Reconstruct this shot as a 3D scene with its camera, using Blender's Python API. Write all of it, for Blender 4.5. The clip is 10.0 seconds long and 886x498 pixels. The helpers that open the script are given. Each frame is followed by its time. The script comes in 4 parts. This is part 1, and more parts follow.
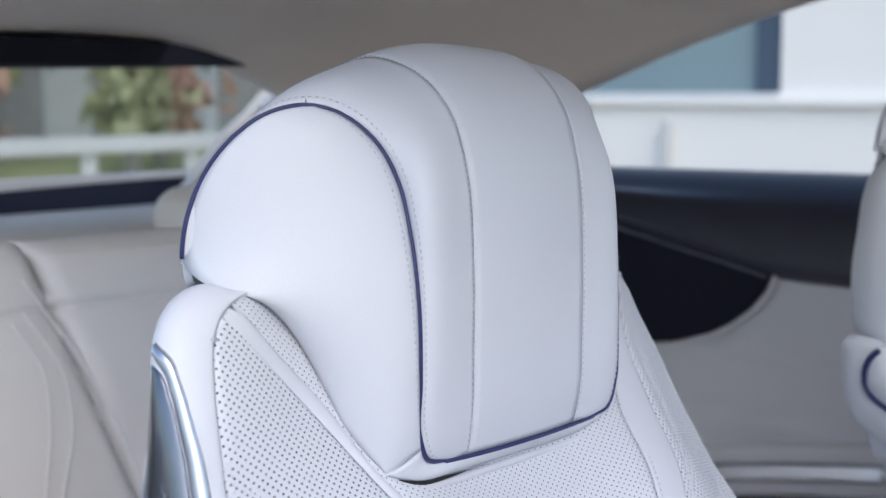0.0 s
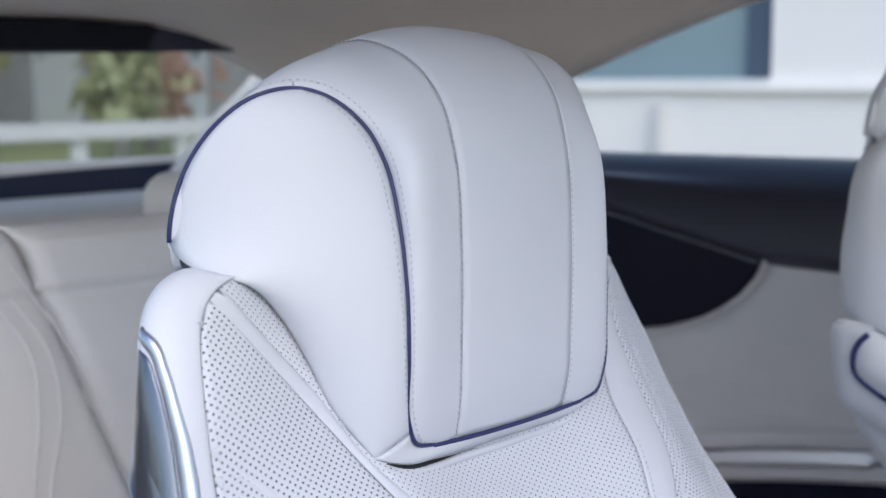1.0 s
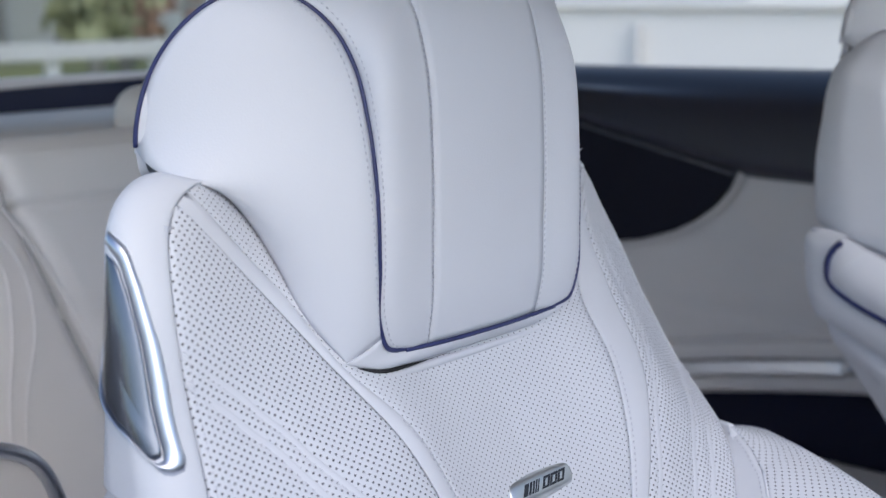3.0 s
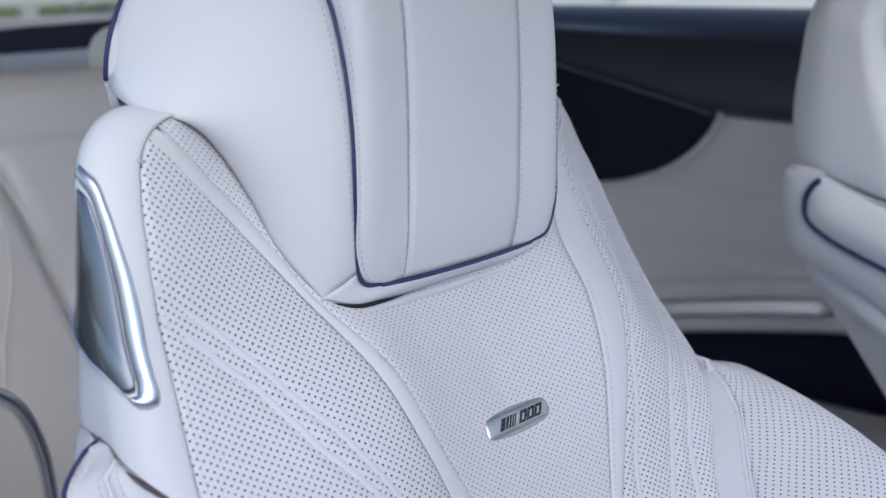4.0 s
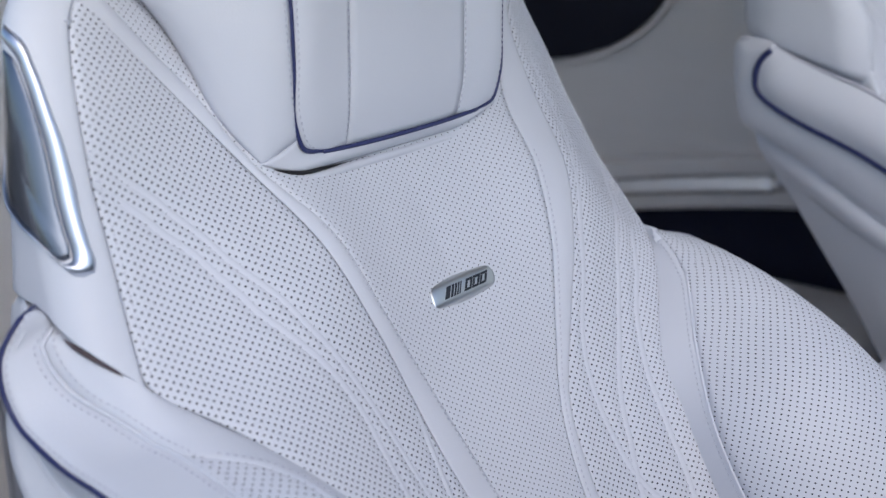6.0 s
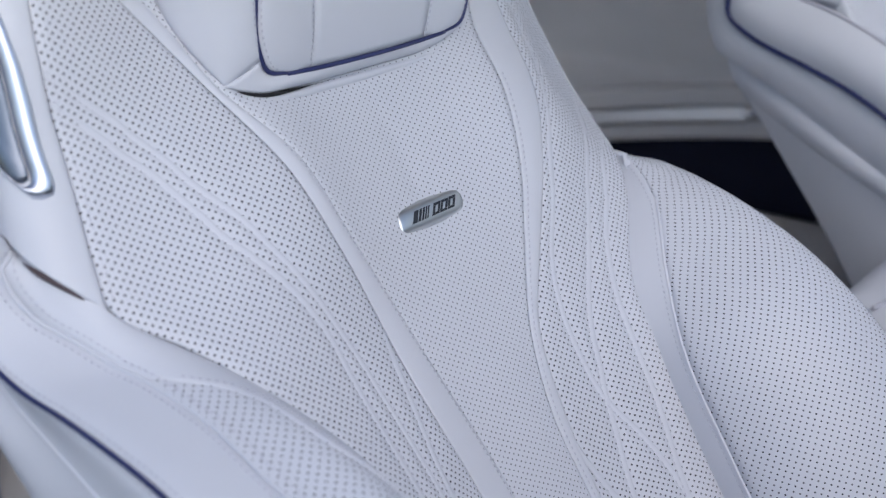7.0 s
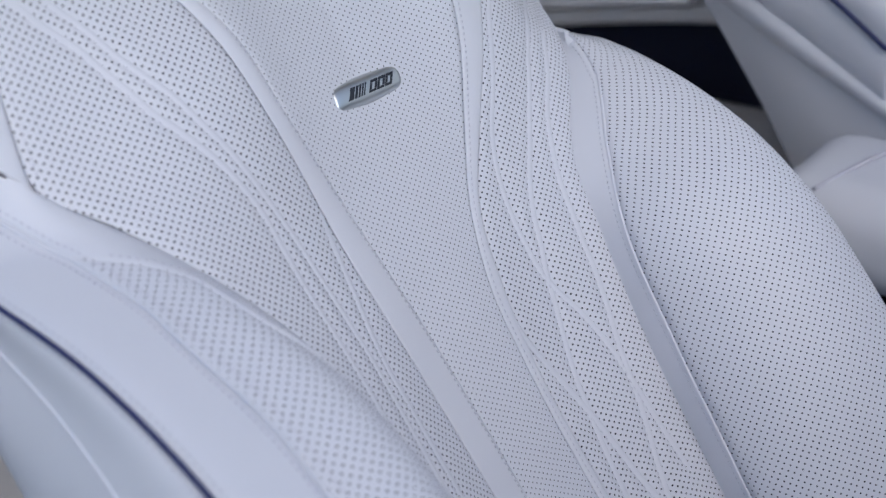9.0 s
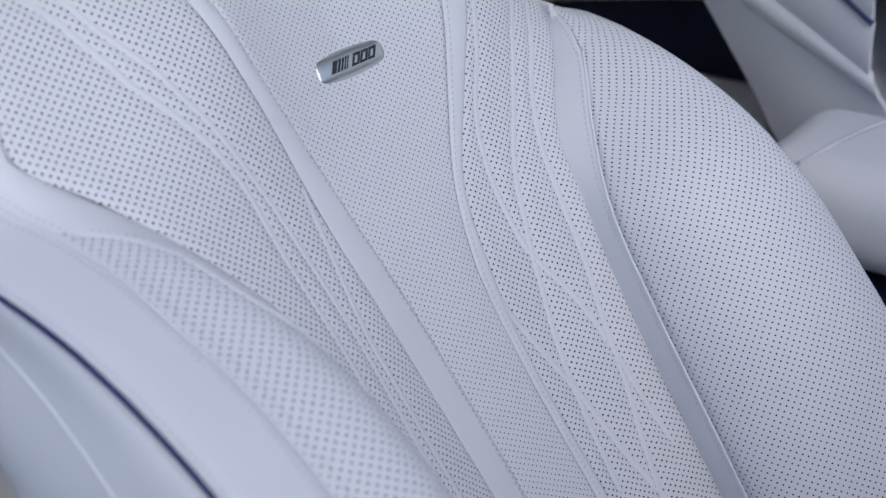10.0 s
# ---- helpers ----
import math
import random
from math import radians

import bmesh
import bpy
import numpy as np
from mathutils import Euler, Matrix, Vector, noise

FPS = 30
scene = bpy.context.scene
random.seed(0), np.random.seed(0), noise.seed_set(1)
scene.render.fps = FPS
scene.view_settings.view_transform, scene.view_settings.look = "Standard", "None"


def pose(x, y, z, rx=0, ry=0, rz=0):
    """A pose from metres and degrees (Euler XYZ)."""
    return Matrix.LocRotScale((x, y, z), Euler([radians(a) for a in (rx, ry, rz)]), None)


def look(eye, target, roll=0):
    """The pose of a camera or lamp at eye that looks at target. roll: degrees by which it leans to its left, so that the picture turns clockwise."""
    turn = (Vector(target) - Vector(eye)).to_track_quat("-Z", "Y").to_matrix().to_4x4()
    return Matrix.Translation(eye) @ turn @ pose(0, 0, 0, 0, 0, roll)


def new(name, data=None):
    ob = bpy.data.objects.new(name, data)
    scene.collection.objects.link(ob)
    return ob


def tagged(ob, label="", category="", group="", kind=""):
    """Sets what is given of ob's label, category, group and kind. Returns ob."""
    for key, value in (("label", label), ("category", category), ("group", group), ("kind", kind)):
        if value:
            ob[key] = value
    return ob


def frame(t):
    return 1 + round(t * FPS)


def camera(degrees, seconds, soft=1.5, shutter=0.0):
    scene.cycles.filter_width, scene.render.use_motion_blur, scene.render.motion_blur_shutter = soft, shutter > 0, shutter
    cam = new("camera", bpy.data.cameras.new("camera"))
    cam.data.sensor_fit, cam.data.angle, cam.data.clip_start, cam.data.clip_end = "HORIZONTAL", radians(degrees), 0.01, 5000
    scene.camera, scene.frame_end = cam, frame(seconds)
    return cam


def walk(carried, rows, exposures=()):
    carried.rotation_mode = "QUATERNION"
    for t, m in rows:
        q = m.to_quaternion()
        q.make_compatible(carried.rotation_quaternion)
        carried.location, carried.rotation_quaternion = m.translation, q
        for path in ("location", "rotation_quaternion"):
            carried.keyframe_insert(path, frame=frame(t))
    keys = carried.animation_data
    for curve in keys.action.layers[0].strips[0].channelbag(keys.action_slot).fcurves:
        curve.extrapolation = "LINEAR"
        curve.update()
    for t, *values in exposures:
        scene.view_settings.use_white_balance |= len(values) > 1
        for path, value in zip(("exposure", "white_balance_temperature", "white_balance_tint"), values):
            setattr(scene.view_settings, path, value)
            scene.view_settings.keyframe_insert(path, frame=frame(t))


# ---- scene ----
# camera: t, eye x, y, z, pitch, roll, yaw
cam = camera(37.0, 10.0, 1.35)
cam.data.dof.use_dof, cam.data.dof.focus_distance, cam.data.dof.aperture_fstop = True, 0.80, 7.2
ROWS = [
    (0.0, -0.6295, -0.5094, 1.1156, -6.709, -0.0, -47.852),
    (0.5, -0.6286, -0.5091, 1.1154, -6.917, -0.001, -47.959),
    (1.0, -0.6272, -0.5095, 1.1139, -7.299, 0.004, -48.242),
    (1.5, -0.6264, -0.5102, 1.1125, -7.868, 0.037, -48.441),
    (2.0, -0.6253, -0.5101, 1.11, -8.685, 0.104, -48.686),
    (2.5, -0.6233, -0.5099, 1.1073, -9.649, 0.151, -48.925),
    (4.0, -0.6167, -0.5117, 1.0959, -13.035, 0.33, -49.987),
    (4.5, -0.6143, -0.5122, 1.0929, -14.194, 0.312, -50.512),
    (5.0, -0.6119, -0.5139, 1.0889, -15.385, 0.364, -50.927),
    (5.5, -0.6093, -0.5134, 1.0855, -16.596, 0.313, -51.367),
    (7.0, -0.5999, -0.5162, 1.0704, -20.522, 0.306, -52.908),
    (7.5, -0.5967, -0.5165, 1.0659, -21.793, 0.282, -53.434),
    (8.0, -0.594, -0.5176, 1.0607, -22.881, 0.285, -54.033),
    (8.5, -0.5915, -0.5168, 1.0581, -24.021, 0.077, -54.572),
    (9.0, -0.5891, -0.5135, 1.0555, -25.036, -0.171, -55.254),
    (9.5, -0.5876, -0.5127, 1.0539, -25.702, -0.255, -55.726),
    (10.0, -0.5863, -0.5124, 1.0531, -26.063, -0.362, -55.89),
]
walk(cam, [(t, pose(x, y, z, 90 + pitch, roll, yaw)) for t, x, y, z, pitch, roll, yaw in ROWS], [(0.0, 0.75, 6350, 9), (2.5, 0.60, 6300, 9), (5.0, 0.445, 6270, 9), (7.5, 0.385, 6250, 9), (10.0, 0.39, 6250, 9)])

# ---- light ----
world = bpy.data.worlds.new("sky")
scene.world = world
world.use_nodes = True
wn = world.node_tree
sky = wn.nodes.new("ShaderNodeTexSky")
sky.sky_type = "NISHITA"
sky.sun_disc = False
sky.sun_elevation = radians(42)
sky.sun_rotation = radians(214)
sky.air_density, sky.dust_density, sky.ozone_density = 1.0, 1.6, 1.0
wn.links.new(sky.outputs[0], wn.nodes["Background"].inputs[0])
wn.nodes["Background"].inputs[1].default_value = 0.15
sun = new("sun", bpy.data.lights.new("sun", "SUN"))
sun.data.energy, sun.data.angle, sun.data.color = 0.4, radians(50), (1.0, 0.97, 0.93)
sun.matrix_world = look((-4.9, -7.2, 7.0), (0, 0, 1))

# ---- materials ----


def material(name, colour, rough=0.5, metal=0.0, spec=0.5):
    m = bpy.data.materials.new(name)
    m.use_nodes = True
    b = m.node_tree.nodes["Principled BSDF"]
    b.inputs["Base Color"].default_value = (*colour, 1)
    b.inputs["Roughness"].default_value = rough
    b.inputs["Metallic"].default_value = metal
    b.inputs["Specular IOR Level"].default_value = spec
    return m


def math_node(nt, op, a, b=None, c=None):
    n = nt.nodes.new("ShaderNodeMath")
    n.operation = op
    for k, v in enumerate((a, b, c)):
        if v is None:
            continue
        if isinstance(v, (int, float)):
            n.inputs[k].default_value = v
        else:
            nt.links.new(v, n.inputs[k])
    return n.outputs[0]


def vary(m, amount=0.06, scale=6.0, fine=180.0, bump=0.15, depth=0.0006, rough=0.08, kind="noise"):
    """Two scales of variation: broad tone, fine grain as relief and gloss."""
    nt = m.node_tree
    b = nt.nodes["Principled BSDF"]
    tc = nt.nodes.new("ShaderNodeTexCoord")
    broad = nt.nodes.new("ShaderNodeTexNoise")
    broad.inputs["Scale"].default_value = scale
    broad.inputs["Detail"].default_value = 4
    nt.links.new(tc.outputs["Object"], broad.inputs["Vector"])
    if kind == "leather":
        grain = nt.nodes.new("ShaderNodeTexVoronoi")
        grain.feature = "SMOOTH_F1"
        grain.inputs["Smoothness"].default_value = 0.6
        height = grain.outputs["Distance"]
    else:
        grain = nt.nodes.new("ShaderNodeTexNoise")
        grain.inputs["Detail"].default_value = 3
        height = grain.outputs["Fac"]
    grain.inputs["Scale"].default_value = fine
    nt.links.new(tc.outputs["Object"], grain.inputs["Vector"])
    col = tuple(b.inputs["Base Color"].default_value)
    mix = nt.nodes.new("ShaderNodeMix")
    mix.data_type = "RGBA"
    mix.inputs[6].default_value = tuple(c * (1 - amount) for c in col[:3]) + (1,)
    mix.inputs[7].default_value = tuple(min(1, c * (1 + amount)) for c in col[:3]) + (1,)
    nt.links.new(broad.outputs["Fac"], mix.inputs[0])
    nt.links.new(mix.outputs[2], b.inputs["Base Color"])
    r0 = b.inputs["Roughness"].default_value
    nt.links.new(math_node(nt, "MULTIPLY_ADD", broad.outputs["Fac"], rough * 2, r0 - rough), b.inputs["Roughness"])
    bp = nt.nodes.new("ShaderNodeBump")
    bp.inputs["Strength"].default_value = bump
    bp.inputs["Distance"].default_value = depth
    nt.links.new(height, bp.inputs["Height"])
    nt.links.new(bp.outputs[0], b.inputs["Normal"])
    return m, mix.outputs[2], bp


def perforated(name, colour, pitch=0.0042, radius=0.15, turn=0.0, ratio=1.0):
    """Leather punched with staggered rows of small holes; the UV map is in metres."""
    m = material(name, colour, 0.45)
    m, tone, bp = vary(m, 0.03, 9.0, 900.0, 0.2, 0.0003, 0.05, "leather")
    nt = m.node_tree
    b = nt.nodes["Principled BSDF"]
    uv = nt.nodes.new("ShaderNodeUVMap")
    mp = nt.nodes.new("ShaderNodeMapping")
    mp.inputs["Scale"].default_value = (1 / pitch, 1 / (pitch * ratio), 1)
    mp.inputs["Rotation"].default_value = (0, 0, radians(turn))
    nt.links.new(uv.outputs[0], mp.inputs[0])
    sep = nt.nodes.new("ShaderNodeSeparateXYZ")
    nt.links.new(mp.outputs[0], sep.inputs[0])
    row = math_node(nt, "FLOOR", sep.outputs[1])
    shift = math_node(nt, "MULTIPLY", math_node(nt, "FLOORED_MODULO", row, 2.0), 0.5)
    fx = math_node(nt, "SUBTRACT", math_node(nt, "FRACT", math_node(nt, "ADD", sep.outputs[0], shift)), 0.5)
    fy = math_node(nt, "MULTIPLY", math_node(nt, "SUBTRACT", math_node(nt, "FRACT", sep.outputs[1]), 0.5), ratio)
    d = math_node(nt, "SQRT", math_node(nt, "ADD", math_node(nt, "MULTIPLY", fx, fx), math_node(nt, "MULTIPLY", fy, fy)))
    ramp = nt.nodes.new("ShaderNodeMapRange")
    ramp.interpolation_type = "SMOOTHSTEP"
    ramp.inputs["From Min"].default_value = radius * 0.85
    ramp.inputs["From Max"].default_value = radius * 1.15
    nt.links.new(d, ramp.inputs["Value"])
    mix = nt.nodes.new("ShaderNodeMix")
    mix.data_type = "RGBA"
    mix.inputs[6].default_value = (0.012, 0.011, 0.022, 1)
    nt.links.new(ramp.outputs[0], mix.inputs[0])
    nt.links.new(tone, mix.inputs[7])
    nt.links.new(mix.outputs[2], b.inputs["Base Color"])
    soft = nt.nodes.new("ShaderNodeMapRange")
    soft.interpolation_type = "SMOOTHSTEP"
    soft.inputs["From Min"].default_value = radius * 0.6
    soft.inputs["From Max"].default_value = radius * 1.7
    nt.links.new(d, soft.inputs["Value"])
    dimple = nt.nodes.new("ShaderNodeBump")
    dimple.inputs["Strength"].default_value = 0.35
    dimple.inputs["Distance"].default_value = 0.0006
    nt.links.new(soft.outputs[0], dimple.inputs["Height"])
    nt.links.new(bp.outputs[0], dimple.inputs["Normal"])
    nt.links.new(dimple.outputs[0], b.inputs["Normal"])
    return m


WHITE = (0.66, 0.67, 0.715)
leather = vary(material("white_leather", WHITE, 0.45), 0.03, 9.0, 900.0, 0.22, 0.0003, 0.05, "leather")[0]
perf_wing = perforated("perforated_leather", WHITE, 0.0047, 0.137, 0.0, 0.58)
perf_centre = perforated("fine_perforated_leather", WHITE, 0.0041, 0.114, 0.0, 0.72)
perf_bolster = perforated("perforated_bolster_leather", WHITE, 0.0054, 0.110, 0.0, 0.52)
thread = vary(material("pale_thread", (0.52, 0.52, 0.58), 0.7), 0.1, 300.0, 1500.0)[0]
piping_blue = vary(material("navy_piping", (0.024, 0.031, 0.115), 0.4), 0.15, 40.0, 900.0)[0]
navy = vary(material("navy_leather", (0.012, 0.016, 0.045), 0.42), 0.12, 7.0, 700.0, 0.2, 0.0003, 0.06, "leather")[0]
black = vary(material("black_grille", (0.007, 0.008, 0.020), 0.6, 0.0, 0.25), 0.2, 30.0, 600.0)[0]
chrome = vary(material("satin_chrome", (0.62, 0.65, 0.72), 0.30, 1.0), 0.04, 30.0, 900.0, 0.03, 0.0002, 0.05)[0]
bright_rail = vary(material("bright_satin_metal", (0.92, 0.94, 0.97), 0.16, 1.0), 0.03, 30.0, 900.0, 0.03, 0.0002, 0.05)[0]
insert_metal = vary(material("brushed_insert", (0.19, 0.205, 0.24), 0.24, 1.0), 0.06, 20.0, 900.0, 0.03, 0.0002, 0.04)[0]
pewter = vary(material("pewter_badge", (0.66, 0.68, 0.68), 0.38, 1.0), 0.05, 60.0, 1200.0, 0.05, 0.0002, 0.05)[0]
ink = material("dark_enamel", (0.02, 0.022, 0.03), 0.4)
slit_brown = material("brown_slit", (0.10, 0.075, 0.08), 0.8)
dark_gap = material("dark_gap", (0.01, 0.01, 0.012), 0.8)
fabric = vary(material("grey_headliner_fabric", (0.85, 0.77, 0.69), 0.9), 0.06, 8.0, 1200.0, 0.3, 0.0004)[0]
sill_navy = vary(material("navy_sill_leather", (0.006, 0.008, 0.026), 0.42, 0.0, 0.8), 0.12, 7.0, 700.0, 0.15, 0.0003, 0.05, "leather")[0]
shelf_felt = vary(material("pale_felt", (0.86, 0.77, 0.68), 0.95, 0.0, 0.1), 0.05, 9.0, 900.0, 0.3, 0.0004)[0]
sheen = sill_navy.node_tree.nodes["Principled BSDF"].inputs
sheen["Sheen Weight"].default_value, sheen["Sheen Roughness"].default_value = 1.0, 0.28
sheen["Sheen Tint"].default_value = (0.86, 0.86, 0.90, 1)
carpet = vary(material("navy_carpet", (0.010, 0.012, 0.035), 0.95), 0.25, 60.0, 1500.0, 0.6, 0.001)[0]
cream = vary(material("cream_leather", (0.84, 0.82, 0.81), 0.5), 0.04, 7.0, 800.0, 0.2, 0.0003, 0.05, "leather")[0]

# ---- building blocks ----


def part(name, bm, mat, parent, label=""):
    """Links a bmesh as one mesh object under a thing or a part."""
    me = bpy.data.meshes.new(name)
    bm.normal_update()
    bm.to_mesh(me)
    bm.free()
    me.materials.append(mat)
    ob = new(name, me)
    if parent:
        ob.parent = parent
        ob.matrix_parent_inverse = parent.matrix_world.inverted()
    return tagged(ob, label)


def thing(name, label, category, at=(0, 0, 0), group="", kind=""):
    e = new(name)
    e.location = at
    e.empty_display_size = 0.05
    bpy.context.view_layer.update()
    return tagged(e, label, category, group, kind)


def knots(xs, ys, x):
    """A smooth curve through a few knots."""
    if xs[0] > xs[-1]:
        xs, ys = xs[::-1], ys[::-1]
    x = min(max(x, xs[0]), xs[-1])
    i = 0
    while i < len(xs) - 2 and x > xs[i + 1]:
        i += 1

    def slope(k):
        if k == 0:
            return (ys[1] - ys[0]) / (xs[1] - xs[0])
        if k == len(xs) - 1:
            return (ys[-1] - ys[-2]) / (xs[-1] - xs[-2])
        h0, h1 = xs[k] - xs[k - 1], xs[k + 1] - xs[k]
        return ((ys[k] - ys[k - 1]) / h0 * h1 + (ys[k + 1] - ys[k]) / h1 * h0) / (h0 + h1)

    h = xs[i + 1] - xs[i]
    t = (x - xs[i]) / h
    a, b = slope(i) * h, slope(i + 1) * h
    return (2 * t**3 - 3 * t**2 + 1) * ys[i] + (t**3 - 2 * t**2 + t) * a + (3 * t**2 - 2 * t**3) * ys[i + 1] + (t**3 - t**2) * b


def curve3(points, count):
    """Points evenly spread on a smooth curve through the given places."""
    pts = [Vector(p) for p in points]
    d = [0.0]
    for a, b in zip(pts, pts[1:]):
        d.append(d[-1] + max((b - a).length, 1e-6))
    out = []
    for k in range(count):
        t = d[-1] * k / (count - 1)
        out.append(Vector([knots(d, [p[c] for p in pts], t) for c in range(3)]))
    return out


def sheet(rows, thick=0.004, flat=None, anchor=0.5):
    """A padded sheet: a grid of places with its thickness on the back; UV in metres."""
    bm = bmesh.new()
    uvl = bm.loops.layers.uv.new("UVMap")
    nv, nu = len(rows), len(rows[0])
    normal = [[None] * nu for _ in range(nv)]
    for j in range(nv):
        for i in range(nu):
            du = rows[j][min(i + 1, nu - 1)] - rows[j][max(i - 1, 0)]
            dv = rows[min(j + 1, nv - 1)][i] - rows[max(j - 1, 0)][i]
            n = du.cross(dv)
            normal[j][i] = n.normalized() if n.length > 1e-12 else Vector((0, 0, 0))
    top = [[bm.verts.new(p) for p in r] for r in rows]
    # widths grow and shrink along the sheet: keep the pattern's pitch by measuring each row from one column
    mid = round((nu - 1) * anchor)
    vs = [0.0]
    for j in range(1, nv):
        vs.append(vs[-1] + (rows[j][mid] - rows[j - 1][mid]).length)
    uvs = []
    for j in range(nv):
        acc = [0.0]
        for i in range(1, nu):
            acc.append(acc[-1] + (rows[j][i] - rows[j][i - 1]).length)
        half = acc[mid]
        uvs.append([flat(p) for p in rows[j]] if flat else [(vs[j], a - half) for a in acc])
    faces = []
    for j in range(nv - 1):
        for i in range(nu - 1):
            try:
                f = bm.faces.new((top[j][i], top[j][i + 1], top[j + 1][i + 1], top[j + 1][i]))
            except ValueError:
                continue
            f.smooth = True
            for l, (jj, ii) in zip(f.loops, ((j, i), (j, i + 1), (j + 1, i + 1), (j + 1, i))):
                l[uvl].uv = uvs[jj][ii]
    if thick:
        low = [[bm.verts.new(p - normal[j][i] * thick) for i, p in enumerate(r)] for j, r in enumerate(rows)]
        rim = [(0, i) for i in range(nu)] + [(j, nu - 1) for j in range(1, nv)] + [(nv - 1, i) for i in range(nu - 2, -1, -1)] + [(j, 0) for j in range(nv - 2, 0, -1)]
        for (j0, i0), (j1, i1) in zip(rim, rim[1:] + rim[:1]):
            bm.faces.new((top[j0][i0], low[j0][i0], low[j1][i1], top[j1][i1]))
        for j in range(nv - 1):
            for i in range(nu - 1):
                bm.faces.new((low[j][i], low[j + 1][i], low[j + 1][i + 1], low[j][i + 1]))
    return bm


def tube(points, r, sides=10, bm=None, taper=0, swell=None):
    """A round cord along points."""
    bm = bm or bmesh.new()
    rings = []
    n = len(points)
    up = None
    for k, p in enumerate(points):
        t = (points[min(k + 1, n - 1)] - points[max(k - 1, 0)]).normalized()
        if up is None:
            up = t.orthogonal().normalized()
        up = (up - t * up.dot(t)).normalized()
        side = t.cross(up)
        rr = r * (0.35 if taper and k in (0, n - 1) else 1) * (swell(k / (n - 1)) if swell else 1)
        rings.append([bm.verts.new(p + (up * math.cos(a) + side * math.sin(a)) * rr) for a in [2 * math.pi * i / sides for i in range(sides)]])
    for a, b in zip(rings, rings[1:]):
        for i in range(sides):
            f = bm.faces.new((a[i], a[(i + 1) % sides], b[(i + 1) % sides], b[i]))
            f.smooth = True
    bm.faces.new(rings[0][::-1])
    bm.faces.new(rings[-1])
    return bm


def stitches(points, length=0.0020, gap=0.0019, r=0.00036):
    """A row of short threads along a curve."""
    bm = bmesh.new()
    d = [0.0]
    for a, b in zip(points, points[1:]):
        d.append(d[-1] + (b - a).length)

    def at(t):
        k = min(max(int(np.searchsorted(d, t)) - 1, 0), len(points) - 2)
        return points[k].lerp(points[k + 1], (t - d[k]) / max(d[k + 1] - d[k], 1e-9))

    t = 0.001
    while t + length < d[-1]:
        tube([at(t), at(t + length * 0.15), at(t + length * 0.85), at(t + length)], r, 5, bm, taper=1)
        t += length + gap
    return bm


def rounded_box(size, bevel=0.01, segments=3, at=(0, 0, 0)):
    bm = bmesh.new()
    bmesh.ops.create_cube(bm, size=1, matrix=Matrix.Translation(at) @ Matrix.Diagonal((*size, 1)))
    bmesh.ops.bevel(bm, geom=bm.edges[:], offset=bevel, segments=segments, affect="EDGES", profile=0.5)
    for f in bm.faces:
        f.smooth = True
    return bm


# ---- the seat ----
# The backrest is laid out on a plane that leans back: x across, s up the slope, n out of it.
LEAN = radians(33)
ORIGIN = Vector((0, -0.0475, 0.8135))
UP = Vector((0, math.sin(LEAN), math.cos(LEAN)))
OUT = Vector((0, -math.cos(LEAN), math.sin(LEAN)))


def on_back(x, s, n):
    return ORIGIN + Vector((x, 0, 0)) + UP * s + OUT * n


# depth of the upholstery at a few distances from the middle, at a few heights
ACROSS = [0, 0.05, 0.1, 0.15, 0.2, 0.25]
HEIGHTS = [0.22, 0.15, 0.1, 0.05, 0, -0.06, -0.15, -0.3, -0.5]
DEPTH = [
    [0, 0, 0.006, 0.022, 0.040, 0.040],
    [0, 0, 0.006, 0.014, 0.024, 0.022],
    [0, 0.002, 0.010, 0.012, 0.011, 0.004],
    [0, 0.007, 0.020, 0.015, 0.004, -0.006],
    [0, 0.006, 0.017, 0.016, 0.005, -0.008],
    [0, 0.001, 0.008, 0.015, 0.016, 0.005],
    [0, -0.001, 0.012, 0.026, 0.026, 0.01],
    [0, 0.002, 0.018, 0.030, 0.028, 0.01],
    [0.01, 0.012, 0.025, 0.04, 0.03, 0.02],
]


def base(x, s):
    n = knots(ACROSS, [knots(HEIGHTS, [row[k] for row in DEPTH], s) for k in range(6)], abs(x))
    if x > 0.13:
        # the inboard shoulder falls away sooner
        f = min(1.0, (x - 0.13) / 0.1)
        n -= 0.024 * f * f * (3 - 2 * f) * knots([-0.06, -0.03, 0.04, 0.08, 0.11, 0.16, 0.22], [0, 0.0, 0.64, 0.92, 1.18, 1.7, 2.0], s)
    return n


SEAM_S = [0.21, 0.15, 0.1, 0.05, 0, -0.05, -0.1, -0.15, -0.2, -0.3, -0.45]
# seams from the middle outwards, outboard side and inboard side
RAIL_IN = {-1: [0.194, 0.141, 0.120, 0.096, 0.081, 0.0635, 0.0518, 0.0425, 0.0365, 0.029, 0.026], 1: [0.180, 0.139, 0.112, 0.0985, 0.0855, 0.065, 0.0385, 0.0235, 0.0215, 0.0255, 0.032]}
RAIL_OUT = {-1: [0.214, 0.156, 0.1275, 0.110, 0.0965, 0.0835, 0.0765, 0.0695, 0.0630, 0.054, 0.048], 1: [0.205, 0.160, 0.148, 0.135, 0.108, 0.080, 0.0480, 0.0360, 0.031, 0.035, 0.042]}
